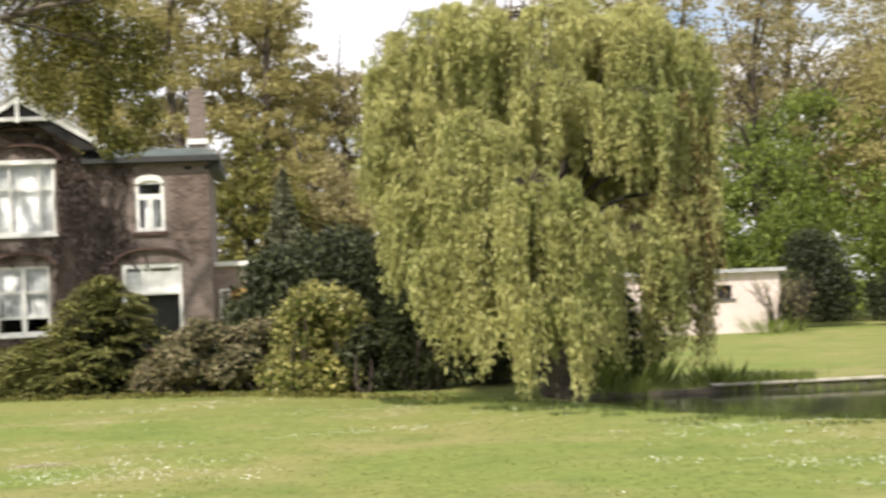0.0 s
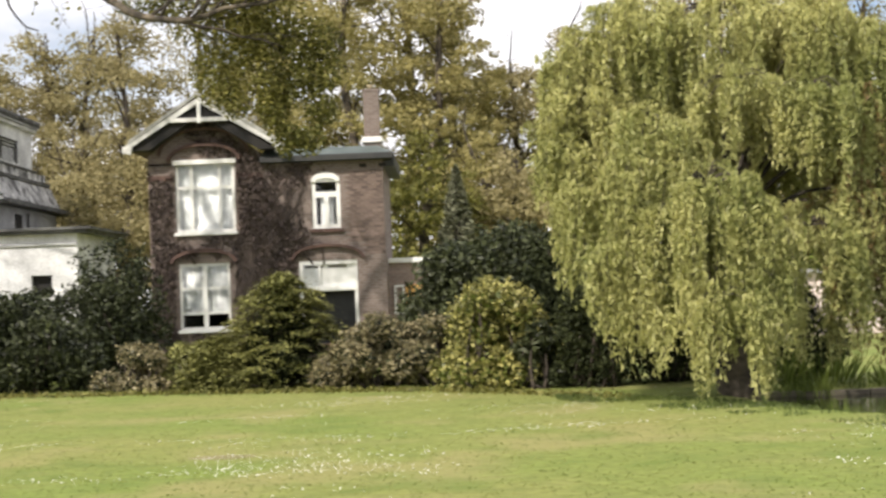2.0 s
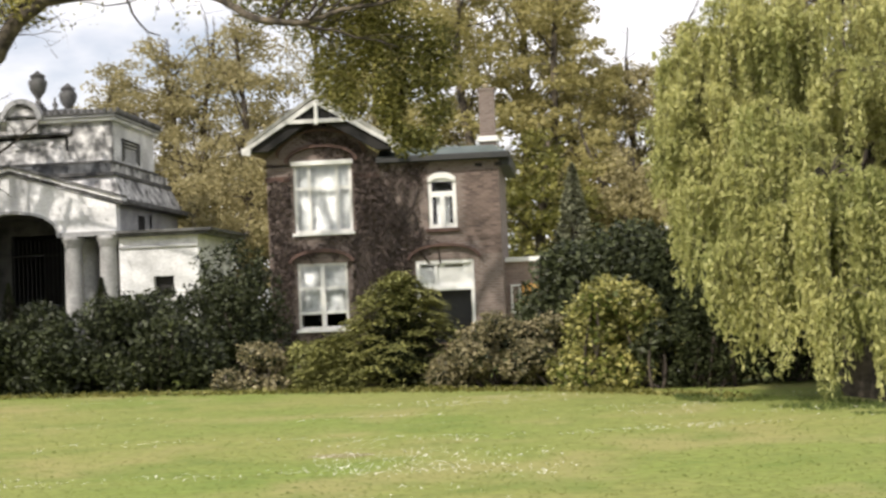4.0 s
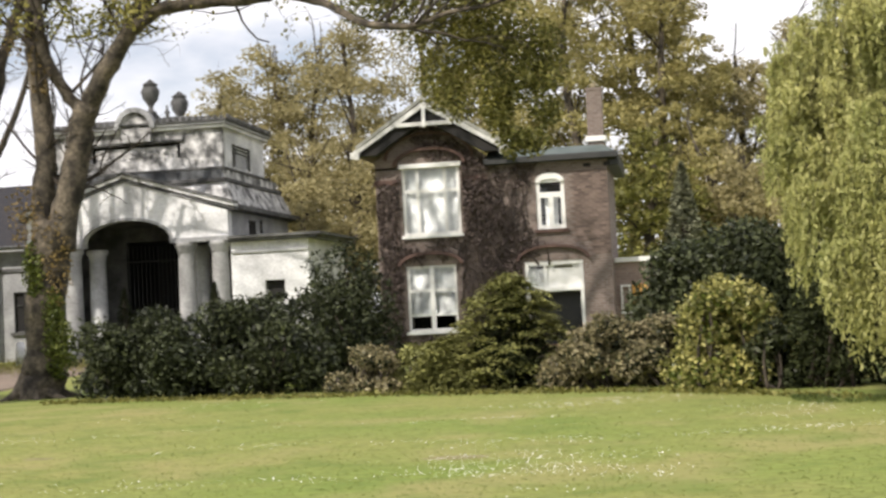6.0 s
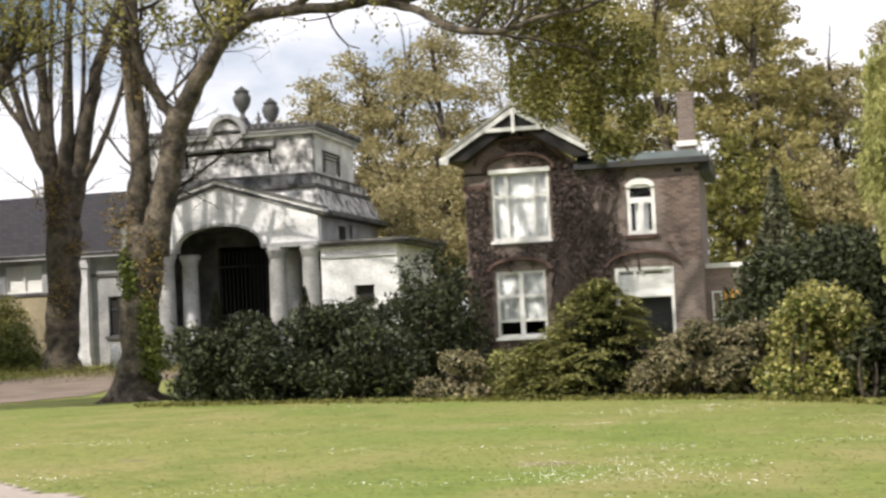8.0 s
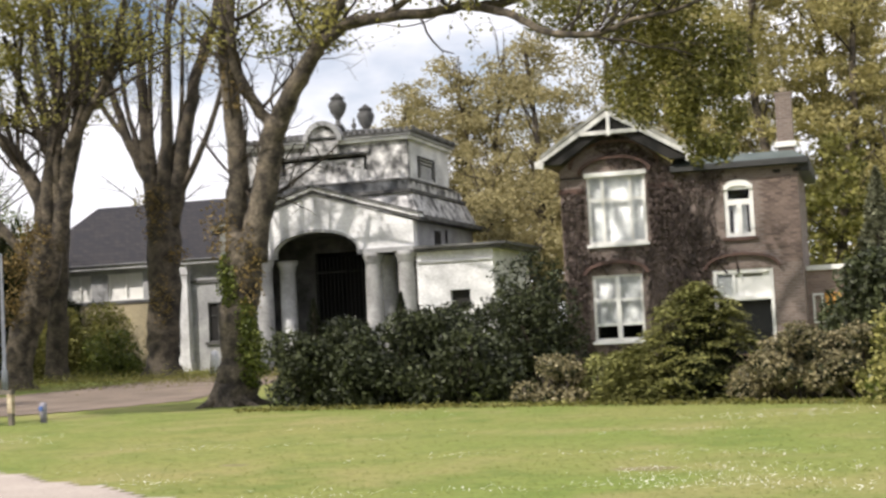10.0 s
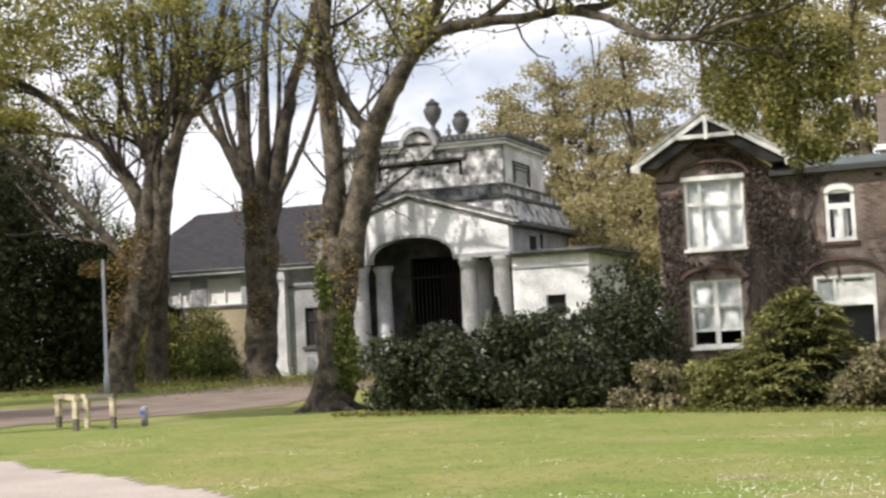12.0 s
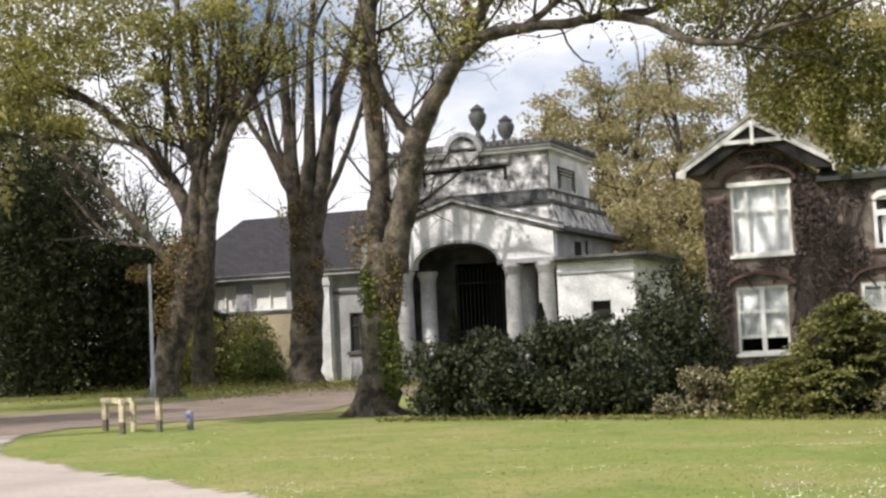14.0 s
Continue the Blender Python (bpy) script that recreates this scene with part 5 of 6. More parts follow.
park_tree("broad old park tree with leaning trunk and low limbs", (-32.5, B3, 0), [
    ([(-32.55, B3, -0.1), (-32.3, B3, 1.2), (-31.7, B3, 3.0), (-31.1, B3, 4.6), (-30.85, B3, 6.0)], 0.52, 0.66),
    ([(-31.0, B3, 5.2), (-31.2, B3, 7.6), (-32.3, B3, 9.3), (-33.6, B3, 10.7), (-36.6, B3, 12.9), (-40, B3, 14.0)], 0.34, 0.12),
    ([(-30.9, B3, 5.2), (-30.7, B3, 8), (-30.2, B3, 11.2), (-30.6, B3, 15)], 0.38, 0.18),
    ([(-30.5, B3, 5.4), (-30.05, B3, 7.4), (-29.8, B3, 9.2), (-28.9, B3, 10.7), (-28.1, B3, 11.7), (-27.4, B3, 13.8), (-27.0, B3, 15.5)], 0.34, 0.10),
    ([(-31.4, B3 - 0.1, 4.6), (-32.6, B3 - 0.2, 6.2), (-34.2, B3 - 0.3, 7.9), (-35.8, B3 - 0.4, 9.4), (-38, B3 - 0.5, 10.8), (-40.8, B3 - 0.5, 11.6)], 0.22, 0.08),
    ([(-31.2, B3, 7.2), (-32.6, B3 - 0.4, 9.8), (-34.8, B3 - 0.8, 10.6), (-38, B3 - 1, 10.9)], 0.14, 0.06),
    ([(-29.82, B3, 9.0), (-29.2, B3 - 0.2, 10.4), (-28.7, B3 - 0.3, 11.8), (-28.4, B3 - 0.4, 14.5)], 0.12, 0.05),
    ([(-30.4, B3, 6.4), (-30.15, B3 - 0.2, 9.2), (-29.4, B3 - 0.2, 11.5), (-29.0, B3 - 0.2, 14.5)], 0.16, 0.07),
    ([(-29.95, B3, 8.4), (-29.6, B3 + 0.2, 10.6), (-29.2, B3 + 0.2, 13.5)], 0.13, 0.06),
    ([(-30.8, B3, 7.4), (-30.2, B3 - 0.2, 10.2), (-29.5, B3 - 0.2, 15)], 0.13, 0.06),
    ([(-29.75, B3, 9.2), (-28.9, B3 + 0.1, 10.9), (-27.6, B3 + 0.1, 12.2), (-26.6, B3, 13.8)], 0.11, 0.05),
    ([(-31.0, B3, 6.8), (-31.9, B3 - 0.2, 9.4), (-31.6, B3 - 0.2, 14)], 0.14, 0.06),
    ([(-30.6, B3, 8.8), (-31.5, B3, 11), (-32.5, B3, 14)], 0.18, 0.09),
    ([(-32.4, B3 - 0.2, 6.0), (-34.6, B3 - 0.3, 6.6), (-36.8, B3 - 0.4, 8.8)], 0.10, 0.04),
], M_BARK, 110, 3.8, 13000, M_LIME, 0.15, 43, [
    ("sprouting_growth", M_RUST, [(-31.6, B3 - 0.6, 4.8, 1.1, 0.4, 0.9), (-31.1, B3 - 0.6, 5.9, 0.9, 0.4, 0.7), (-32.0, B3 - 0.6, 3.2, 0.7, 0.3, 1.0), (-33.0, B3 - 0.6, 5.0, 0.8, 0.3, 0.4)], 1700, 0.12, "rust-coloured shoots sprouting from the trunk"),
    ("outer_foliage", M_LIME, [(-34.5, B3 - 1, 13.8, 2.0, 1.6, 0.9), (-31.5, B3 - 1, 14.6, 2.0, 1.6, 0.8), (-37.5, B3 - 1, 13.4, 2.2, 1.6, 1.0), (-41, B3 - 1, 12.6, 1.8, 1.2, 1.4), (-33, B3 - 1, 12.2, 0.9, 1, 0.6), (-36.2, B3 - 1, 11.3, 1.2, 1.2, 0.5), (-41.5, B3 - 1, 8.6, 0.9, 1, 1.2), (-34.6, B3 - 1, 15.2, 2.2, 1.4, 0.8), (-31.9, B3 - 1, 12.9, 0.8, 0.9, 0.5), (-29.0, B3 - 1, 15.0, 1.6, 1.2, 0.5), (-39.0, B3 - 1, 12.2, 1.6, 1.2, 1.0), (-41.0, B3 - 1, 10.6, 1.4, 1.2, 1.2), (-39.6, B3 - 1, 14.6, 2.2, 1.2, 1.0), (-36.6, B3 - 1, 14.6, 2.0, 1.2, 0.8), (-41.2, B3 - 1, 16.2, 2.2, 1.4, 1.2), (-38, B3 - 1, 16.4, 2.2, 1.4, 1.0), (-35, B3 - 1, 16.6, 2.2, 1.4, 1.0), (-32.2, B3 - 1, 16.2, 2.0, 1.4, 0.9)], 23000, 0.16, "loose yellow-green spring foliage"),
], bare=10.2)


# ---- woodland behind ----
def leafy_tree(x, y, height, radius, mat, seed, leaf=0.205, n=8500, low=0.22, gaps=0.5, broad=1.0):
    rng = np.random.default_rng(seed)
    t = thing("woodland_tree", (x, y, 0), {"young_leaves": "tall woodland tree in yellow-green spring leaf", "bronze_leaves": "tall woodland tree in bronze-brown new leaf", "green_leaves": "fresh green woodland tree", "olive_leaves": "dense olive-green woodland tree in shade"}[mat.name], "tree", "trees behind the buildings")
    tr = smooth_line([(x, y, -0.2), (x + rng.normal() * 0.3, y, height * 0.3), (x + rng.normal() * 0.5, y, height * 0.62), (x + rng.normal() * 0.4, y, height * 0.95)], 4)
    tubes("trunk", [(tr, np.linspace(0.42, 0.08, len(tr)))], M_BARK, t, seg=8, rough=0.1)
    limbs = shoots([(tr, np.linspace(0.42, 0.1, len(tr)))], 22, radius * 0.95, rng, up=0.75, start=0.25)
    tagged(tubes("branchwork", limbs + shoots(limbs, 40, radius * 0.4, rng, up=0.4), M_TWIG, t, seg=4), kind="stuff")
    clumps = []
    while len(clumps) < 150:
        u = rng.uniform(-1, 1, 3)
        if u @ u < 1 and rng.random() < 0.35 + 0.65 * np.sqrt(u @ u):
            h = low + (1 - low) * (u[2] + 1) / 2
            w = radius * broad * (1.0 - 0.45 * max(0, u[2]))
            r = radius * rng.uniform(0.14, 0.34)
            clumps.append((x + u[0] * w, y + u[1] * w, height * h, r * 1.15, r * 1.15, r * 0.6))
    quads("crown", leaf_cards(in_clumps(clumps, n, rng, gaps), leaf, leaf * 0.75, rng), mat, t)
    return t


WOODS = [   # x, y, height, radius, leaf
    (-31.0, 92, 14.5, 3.0, "b"), (-28.2, 88, 17.5, 3.2, "b"), (-25.0, 87, 18.8, 3.4, "b"), (-21.8, 88, 19.4, 3.6, "b"), (-18.6, 82, 18.5, 3.4, "b"), (-15.6, 86, 19.5, 3.4, "b"),
    (-11.8, 88, 21.0, 3.4, "s"), (-8.4, 82, 23.0, 3.6, "s"), (-5.6, 76, 23.0, 3.4, "s"), (-2.6, 80, 23.5, 3.4, "s"), (-0.6, 76, 20.5, 2.6, "s"), (0.6, 83, 21.5, 2.2, "b"), (-11.0, 74, 14.0, 3.0, "s"),
    (-13.5, 72, 11.5, 2.8, "b"), (-16.6, 74, 11.0, 2.8, "b"), (-19.6, 78, 11.0, 2.8, "b"), (-1.2, 64, 9.0, 2.2, "o"), (1.4, 70, 9.5, 2.4, "s"),
    (3.6, 84, 16.0, 3.0, "b"), (6.6, 82, 17.0, 3.2, "b"), (9.8, 84, 17.5, 3.4, "s"), (2.9, 66, 8.2, 2.2, "b"), (5.8, 68, 9.5, 2.6, "s"),
    (12.8, 80, 19.0, 3.6, "s"), (16.2, 84, 20.0, 3.8, "b"), (19.6, 78, 21.0, 3.8, "s"), (23.2, 82, 21.0, 3.8, "s"), (26.6, 76, 20.0, 3.8, "b"), (30.0, 80, 20.0, 4.0, "s"),
    (33.5, 72, 20.0, 4.2, "b"), (37.0, 80, 21.5, 4.5, "s"), (30.5, 64, 14.0, 3.6, "s"), (34.5, 66, 9.0, 3.4, "g"),
    (17.8, 66, 9.6, 3.0, "g"), (21.6, 64, 9.0, 3.2, "g"), (14.2, 66, 10.5, 3.0, "s"), (25.4, 66, 11.0, 3.4, "g"), (29.4, 68, 13.0, 3.6, "s"), (10.6, 68, 9.0, 2.8, "g"),
    (-66.0, 84, 27.0, 5.5, "s"),
    (-33.5, 96, 11.0, 3.4, "b"), (-40, 98, 11.5, 3.6, "b"), (-56, 84, 13, 5.0, "g"), (-49, 92, 12, 4.5, "b"), (-50.5, 65, 18.5, 4.6, "o"), (-56, 62, 19, 4.8, "o"), (-53, 70, 20, 4.5, "o"),
]
for k, (x, y, h, r, c) in enumerate(WOODS):
    leafy_tree(x, y, h, r, {"s": M_SPRING, "b": M_BRONZE, "g": M_GREEN, "o": M_SPRAY}[c], 100 + k, n=int((3700 + 480 * h) * (0.5 if x < -45 else 0.45 if abs(x + 13.6) < 2.5 and y > 80 else 1.0)), low=0.14 if c != "g" else 0.04, gaps=0.1, broad=1.35 if x > -29 and y > 60 else 1.0)


def dark_conifer(x, y, height, radius, seed, name="dark_conifer", label="dense dark evergreen conifer", leaf=0.22, n=9000, mat=None):
    rng = np.random.default_rng(seed)
    t = thing(name, (x, y, 0), label, "conifer")
    tr = np.array([(x, y, -0.1), (x, y, height * 0.5), (x, y, height * 0.97)])
    tubes("trunk", [(tr, [0.3, 0.18, 0.04])], M_BARK_DARK, t, seg=8)
    z = height * (0.02 + 0.98 * rng.random(n) ** 1.25)
    a = rng.random(n) * 2 * np.pi
    tier = 0.78 + 0.22 * np.abs(np.sin(z * 2.6 + 1.5 * np.sin(3 * a + seed)))
    r = radius * (1 - z / height) ** 0.75 * tier * (0.55 + 0.45 * rng.random(n) ** 0.5) * (1 + 0.15 * np.sin(5 * a + z))
    p = np.stack([x + r * np.cos(a), y + r * np.sin(a), z - 0.12 * r], 1)
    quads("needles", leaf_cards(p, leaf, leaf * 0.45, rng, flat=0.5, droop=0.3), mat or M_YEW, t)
    return t


# needle colour paled to carry the haze over the distant spruce
dark_conifer(0.15, 47, 5.9, 1.25, 61, label="slender grey-green spruce behind the laurels", leaf=0.20, n=7000, mat=leaf_material("hazed_green_needles", (0.13, 0.14, 0.085), (0.23, 0.235, 0.15), 0.6, 0.2))

dark_conifer(-20.0, 60.3, 3.3, 0.75, 62, "clipped_evergreen", "small clipped dark evergreen cone before the gate porch", 0.12, 2600)
dark_conifer(-24.0, 60.0, 3.2, 0.7, 63, "clipped_evergreen", "small clipped dark evergreen cone before the gate arch", 0.12, 2600)

# unseen trees added left of the view to shade road and lawn
for k, (x, y, h, r, lo) in enumerate(((-33.5, 25.5, 15, 3.7, 0.36), (-36.5, 38.5, 15, 4.0, 0.36), (-24.2, 21.2, 17, 2.2, 0.75), (-44, 47, 15, 4.5, 0.36))):
    leafy_tree(x, y, h, r, M_SPRING, 190 + k, n=6000, low=lo, leaf=0.26)



# ---- shrubs ----
def shrub(name, label, clumps, n, leaf, width, mat, seed, flat=0.0, inner=0.55, rosette=0, core=None):
    rng = np.random.default_rng(seed)
    c = np.array(clumps, float)
    t = thing(name, (float(c[0, 0]), float(c[0, 1]), 0), label, "shrub", "shrubs along the lawn")
    foot = np.array([c[:, 0].mean(), c[:, 1].mean(), 0.0])
    wood = []
    for k in range(26):
        j = rng.integers(len(c))
        tip = c[j, :3] + rng.normal(size=3) * c[j, 3:] * 0.35
        tip[2] = max(tip[2], 0.15)
        b = np.array([c[j, 0] * 0.8 + foot[0] * 0.2 + rng.normal() * 0.15, c[j, 1] * 0.8 + foot[1] * 0.2 + rng.normal() * 0.15, -0.05])
        ln = smooth_line([b, (b + tip) / 2 + rng.normal(size=3) * 0.1, tip], 3)
        wood.append((ln, np.linspace(0.035, 0.010, len(ln))))
    tagged(tubes("stemwork", wood, M_TWIG, t, seg=5), kind="stuff")
    if rosette:
        heads = in_clumps(clumps, n // rosette, rng, inner)
        p = np.repeat(heads, rosette, 0) + rng.normal(size=((n // rosette) * rosette, 3)) * leaf * 0.45
    else:
        p = in_clumps(clumps, n, rng, inner)
    p = p[p[:, 2] > 0.02]
    quads("foliage", leaf_cards(p, leaf, width, rng, flat=flat), mat, t)
    # a core darker than the foliage puts the bush's inner shade into colour
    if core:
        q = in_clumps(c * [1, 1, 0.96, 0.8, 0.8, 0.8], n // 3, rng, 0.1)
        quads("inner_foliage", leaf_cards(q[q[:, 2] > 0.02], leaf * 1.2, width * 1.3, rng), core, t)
    return t


def mound(x0, x1, y, depth, top, k, seed, low=0.35):
    """Round masses that make one bush between x0 and x1, highest amid."""
    rng = np.random.default_rng(seed)
    out = []
    for _ in range(k):
        u, v = rng.uniform(-1, 1), rng.uniform(-1, 1)
        edge = math.sqrt(max(0.0, 1 - u * u * 0.85))
        h = top * edge
        r = rng.uniform(0.20, 0.34) * top * 0.8
        z = min(max(rng.uniform(0.0, 1.0) * h, r * 0.5), max(h - r, r * 0.5))
        out.append(((x0 + x1) / 2 + u * ((x1 - x0) / 2 - r * 0.8), y + v * depth * edge * (1 - 0.45 * z / top), z, r, r, r * 0.85))
    return out


shrub("rhododendron", "broad dark glossy rhododendron mound", mound(-13.6, -10.6, 30.9, 1.5, 2.05, 34, 1), 17000, 0.15, 0.055, M_RHODO, 1, rosette=7)
shrub("rhododendron", "broad dark glossy rhododendron mound", mound(-11.6, -7.3, 30.2, 1.6, 2.15, 44, 2), 22000, 0.15, 0.055, M_RHODO, 2, rosette=7)
shrub("holly_bush", "tall dark evergreen bush beside the lodge", mound(-9.4, -6.8, 34.0, 1.2, 3.55, 36, 3), 18000, 0.12, 0.06, M_RHODO, 3, rosette=5)
shrub("holly_bush", "dark evergreen bush beside the gate wing", mound(-10.9, -8.8, 34.6, 1.1, 2.35, 22, 4), 10000, 0.12, 0.06, M_RHODO, 4, rosette=5)
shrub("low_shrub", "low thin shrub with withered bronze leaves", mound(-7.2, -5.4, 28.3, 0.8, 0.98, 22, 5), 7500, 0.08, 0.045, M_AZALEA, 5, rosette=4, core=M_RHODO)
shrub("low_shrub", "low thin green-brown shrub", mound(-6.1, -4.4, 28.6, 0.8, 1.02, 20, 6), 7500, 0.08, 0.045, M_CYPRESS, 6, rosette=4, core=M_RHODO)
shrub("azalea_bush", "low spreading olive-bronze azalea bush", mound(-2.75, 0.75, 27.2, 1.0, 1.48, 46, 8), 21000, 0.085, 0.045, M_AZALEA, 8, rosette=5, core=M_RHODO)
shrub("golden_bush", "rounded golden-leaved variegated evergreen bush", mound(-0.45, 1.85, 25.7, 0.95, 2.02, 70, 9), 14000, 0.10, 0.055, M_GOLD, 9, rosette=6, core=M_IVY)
shrub("laurel_bush", "green laurel bush low beside the golden bush", mound(0.9, 1.95, 25.2, 0.6, 1.15, 14, 10), 4200, 0.12, 0.06, M_RHODO, 10, rosette=5)
shrub("laurel_tree", "large dark evergreen laurel behind the shrubs", mound(-1.35, 1.5, 31.2, 1.5, 2.9, 60, 12), 21000, 0.14, 0.065, M_LAUREL, 12, rosette=5)
shrub("laurel_tree", "large rounded dark evergreen laurel before the woodland", mound(-0.5, 3.0, 30.6, 1.4, 3.3, 60, 27), 21000, 0.14, 0.065, M_LAUREL, 27, rosette=5)
# this laurel takes the darker yew colour in place of deep shade
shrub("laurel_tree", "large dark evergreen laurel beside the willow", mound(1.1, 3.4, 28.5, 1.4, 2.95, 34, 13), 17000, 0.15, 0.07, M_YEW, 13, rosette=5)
# dark bush added where there is a shadowed gap
shrub("yew_bush", "dark filler bush for the shaded hollow beside the willow", mound(1.7, 3.0, 25.0, 0.9, 2.2, 20, 14), 9000, 0.10, 0.04, M_YEW, 14)
for k, (xa, xb, yy, dp_, tp, nn) in enumerate(((-53.0, -44.0, 60, 3.2, 16.5, 60), (-49.8, -40.4, 58.5, 2.4, 15.2, 74), (-44.6, -37.6, 61.5, 2.0, 8.8, 44), (-47.5, -41.0, 58, 2.6, 12.2, 60), (-43.5, -38.6, 60.5, 2.0, 6.6, 34), (-40.5, -37.0, 62.5, 1.4, 4.4, 20))):
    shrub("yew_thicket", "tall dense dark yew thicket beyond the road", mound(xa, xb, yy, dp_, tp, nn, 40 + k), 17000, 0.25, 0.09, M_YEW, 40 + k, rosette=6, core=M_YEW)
# two more dark bushes that stand in for shade behind the willow
shrub("yew_bush", "dark filler bush for the shaded hollow beside the willow", mound(2.6, 4.8, 25.6, 0.8, 2.3, 20, 30), 9000, 0.10, 0.045, M_YEW, 30)
shrub("yew_bush", "dark filler bush for the shaded hollow beside the willow", mound(4.4, 7.0, 26.0, 0.8, 2.0, 20, 31), 9000, 0.10, 0.045, M_YEW, 31)
shrub("green_shrub", "fresh green shrub under the park trees", mound(-39.4, -34.6, 60.0, 1.2, 3.7, 34, 15), 6500, 0.15, 0.10, M_SPRAY, 15)
shrub("green_shrub", "fresh green shrub under the park trees", mound(-37.6, -33.9, 62.3, 1.1, 3.9, 32, 17), 6000, 0.15, 0.09, M_SPRAY, 17)
shrub("green_shrub", "fresh green shrub under the park trees", mound(-36.0, -32.6, 60.0, 1.0, 2.5, 26, 16), 4500, 0.14, 0.09, M_IVY, 16)
for k, (xa, xb, yy, tp) in enumerate(((15.8, 20.6, 59.0, 5.0), (19.6, 24.6, 60.5, 5.6), (24.0, 29.0, 60.0, 6.2), (28.0, 33.0, 62.0, 6.6))):
    shrub("green_shrub", "tall fresh green shrub behind the garden building", mound(xa, xb, yy, 1.4, tp, 40, 60 + k), 8000, 0.24, 0.12, M_GREEN, 60 + k)
shrub("yew_bush", "dark evergreen bush beside the garden building", mound(19.4, 22.6, 55.5, 1.2, 3.8, 36, 70), 11000, 0.16, 0.07, M_RHODO, 70, rosette=5)
shrub("yew_bush", "dark evergreen bush beyond the pond", mound(22.4, 26.4, 54.0, 1.2, 2.6, 30, 71), 10000, 0.16, 0.07, M_RHODO, 71, rosette=5)


def reed_clump(x, y, spread, height, n, seed):
    """Upright blades fanning from one root."""
    rng = np.random.default_rng(seed)
    t = thing("reed_clump", (x, y, -0.3), "clump of upright green waterside blades by the pond", "reeds", "reeds round the pond")
    a, r = rng.random(n) * 2 * math.pi, np.sqrt(rng.random(n)) * spread
    foot = np.stack([x + r * np.cos(a), y + r * np.sin(a), np.full(n, ground_height(x, y) - 0.03)], 1)
    tip = foot + np.stack([np.cos(a) * r * 0.7, np.sin(a) * r * 0.7, height * (0.55 + 0.45 * rng.random(n))], 1) + rng.normal(size=(n, 3)) * 0.08
    wide = rng.normal(size=(n, 3)) * [1, 1, 0.1]
    wide *= 0.018 / np.linalg.norm(wide, axis=1)[:, None]
    mid = (foot + tip) / 2
    quads("foliage", np.stack([foot, mid - wide, tip, mid + wide], 1), M_GREEN, t)
    return t


for k, (x, y, sp_, h) in enumerate(((9.3, 23.6, 0.35, 0.75), (10.2, 23.8, 0.3, 0.6), (7.6, 24.9, 0.4, 0.5), (6.3, 25.0, 0.5, 0.7), (5.4, 24.9, 0.5, 0.75), (17.0, 49.4, 0.9, 0.8))):
    reed_clump(x, y, sp_, h, 150, 300 + k)


def bare_shrub(x, y, height, seed):
    rng = np.random.default_rng(seed)
    t = thing("bare_shrub", (x, y, -0.25), "thin leafless grey-brown shrub before the pale building", "shrub")
    lines = []
    for _ in range(16):
        a, q = rng.random() * 2 * math.pi, 0.3 + 0.6 * rng.random()
        ln = smooth_line([(x, y, -0.35), (x + 0.4 * q * math.cos(a), y + 0.4 * q * math.sin(a), height * 0.4), (x + q * math.cos(a), y + q * math.sin(a), height * (0.7 + 0.3 * rng.random()))], 3)
        lines.append((ln, np.linspace(0.03, 0.012, len(ln))))
    twigs = shoots(lines, 70, 0.6, rng, up=0.6)
    tagged(tubes("stemwork", lines + twigs, M_TWIG, t, seg=4), kind="stuff")
    quads("leaves", leaf_cards(ends(twigs, 350, rng, 0.06), 0.09, 0.05, rng), M_BRONZE, t, "sparse bronze leaves")
    return t


bare_shrub(17.6, 50.6, 1.7, 19)
bare_shrub(18.7, 51.0, 1.9, 20)


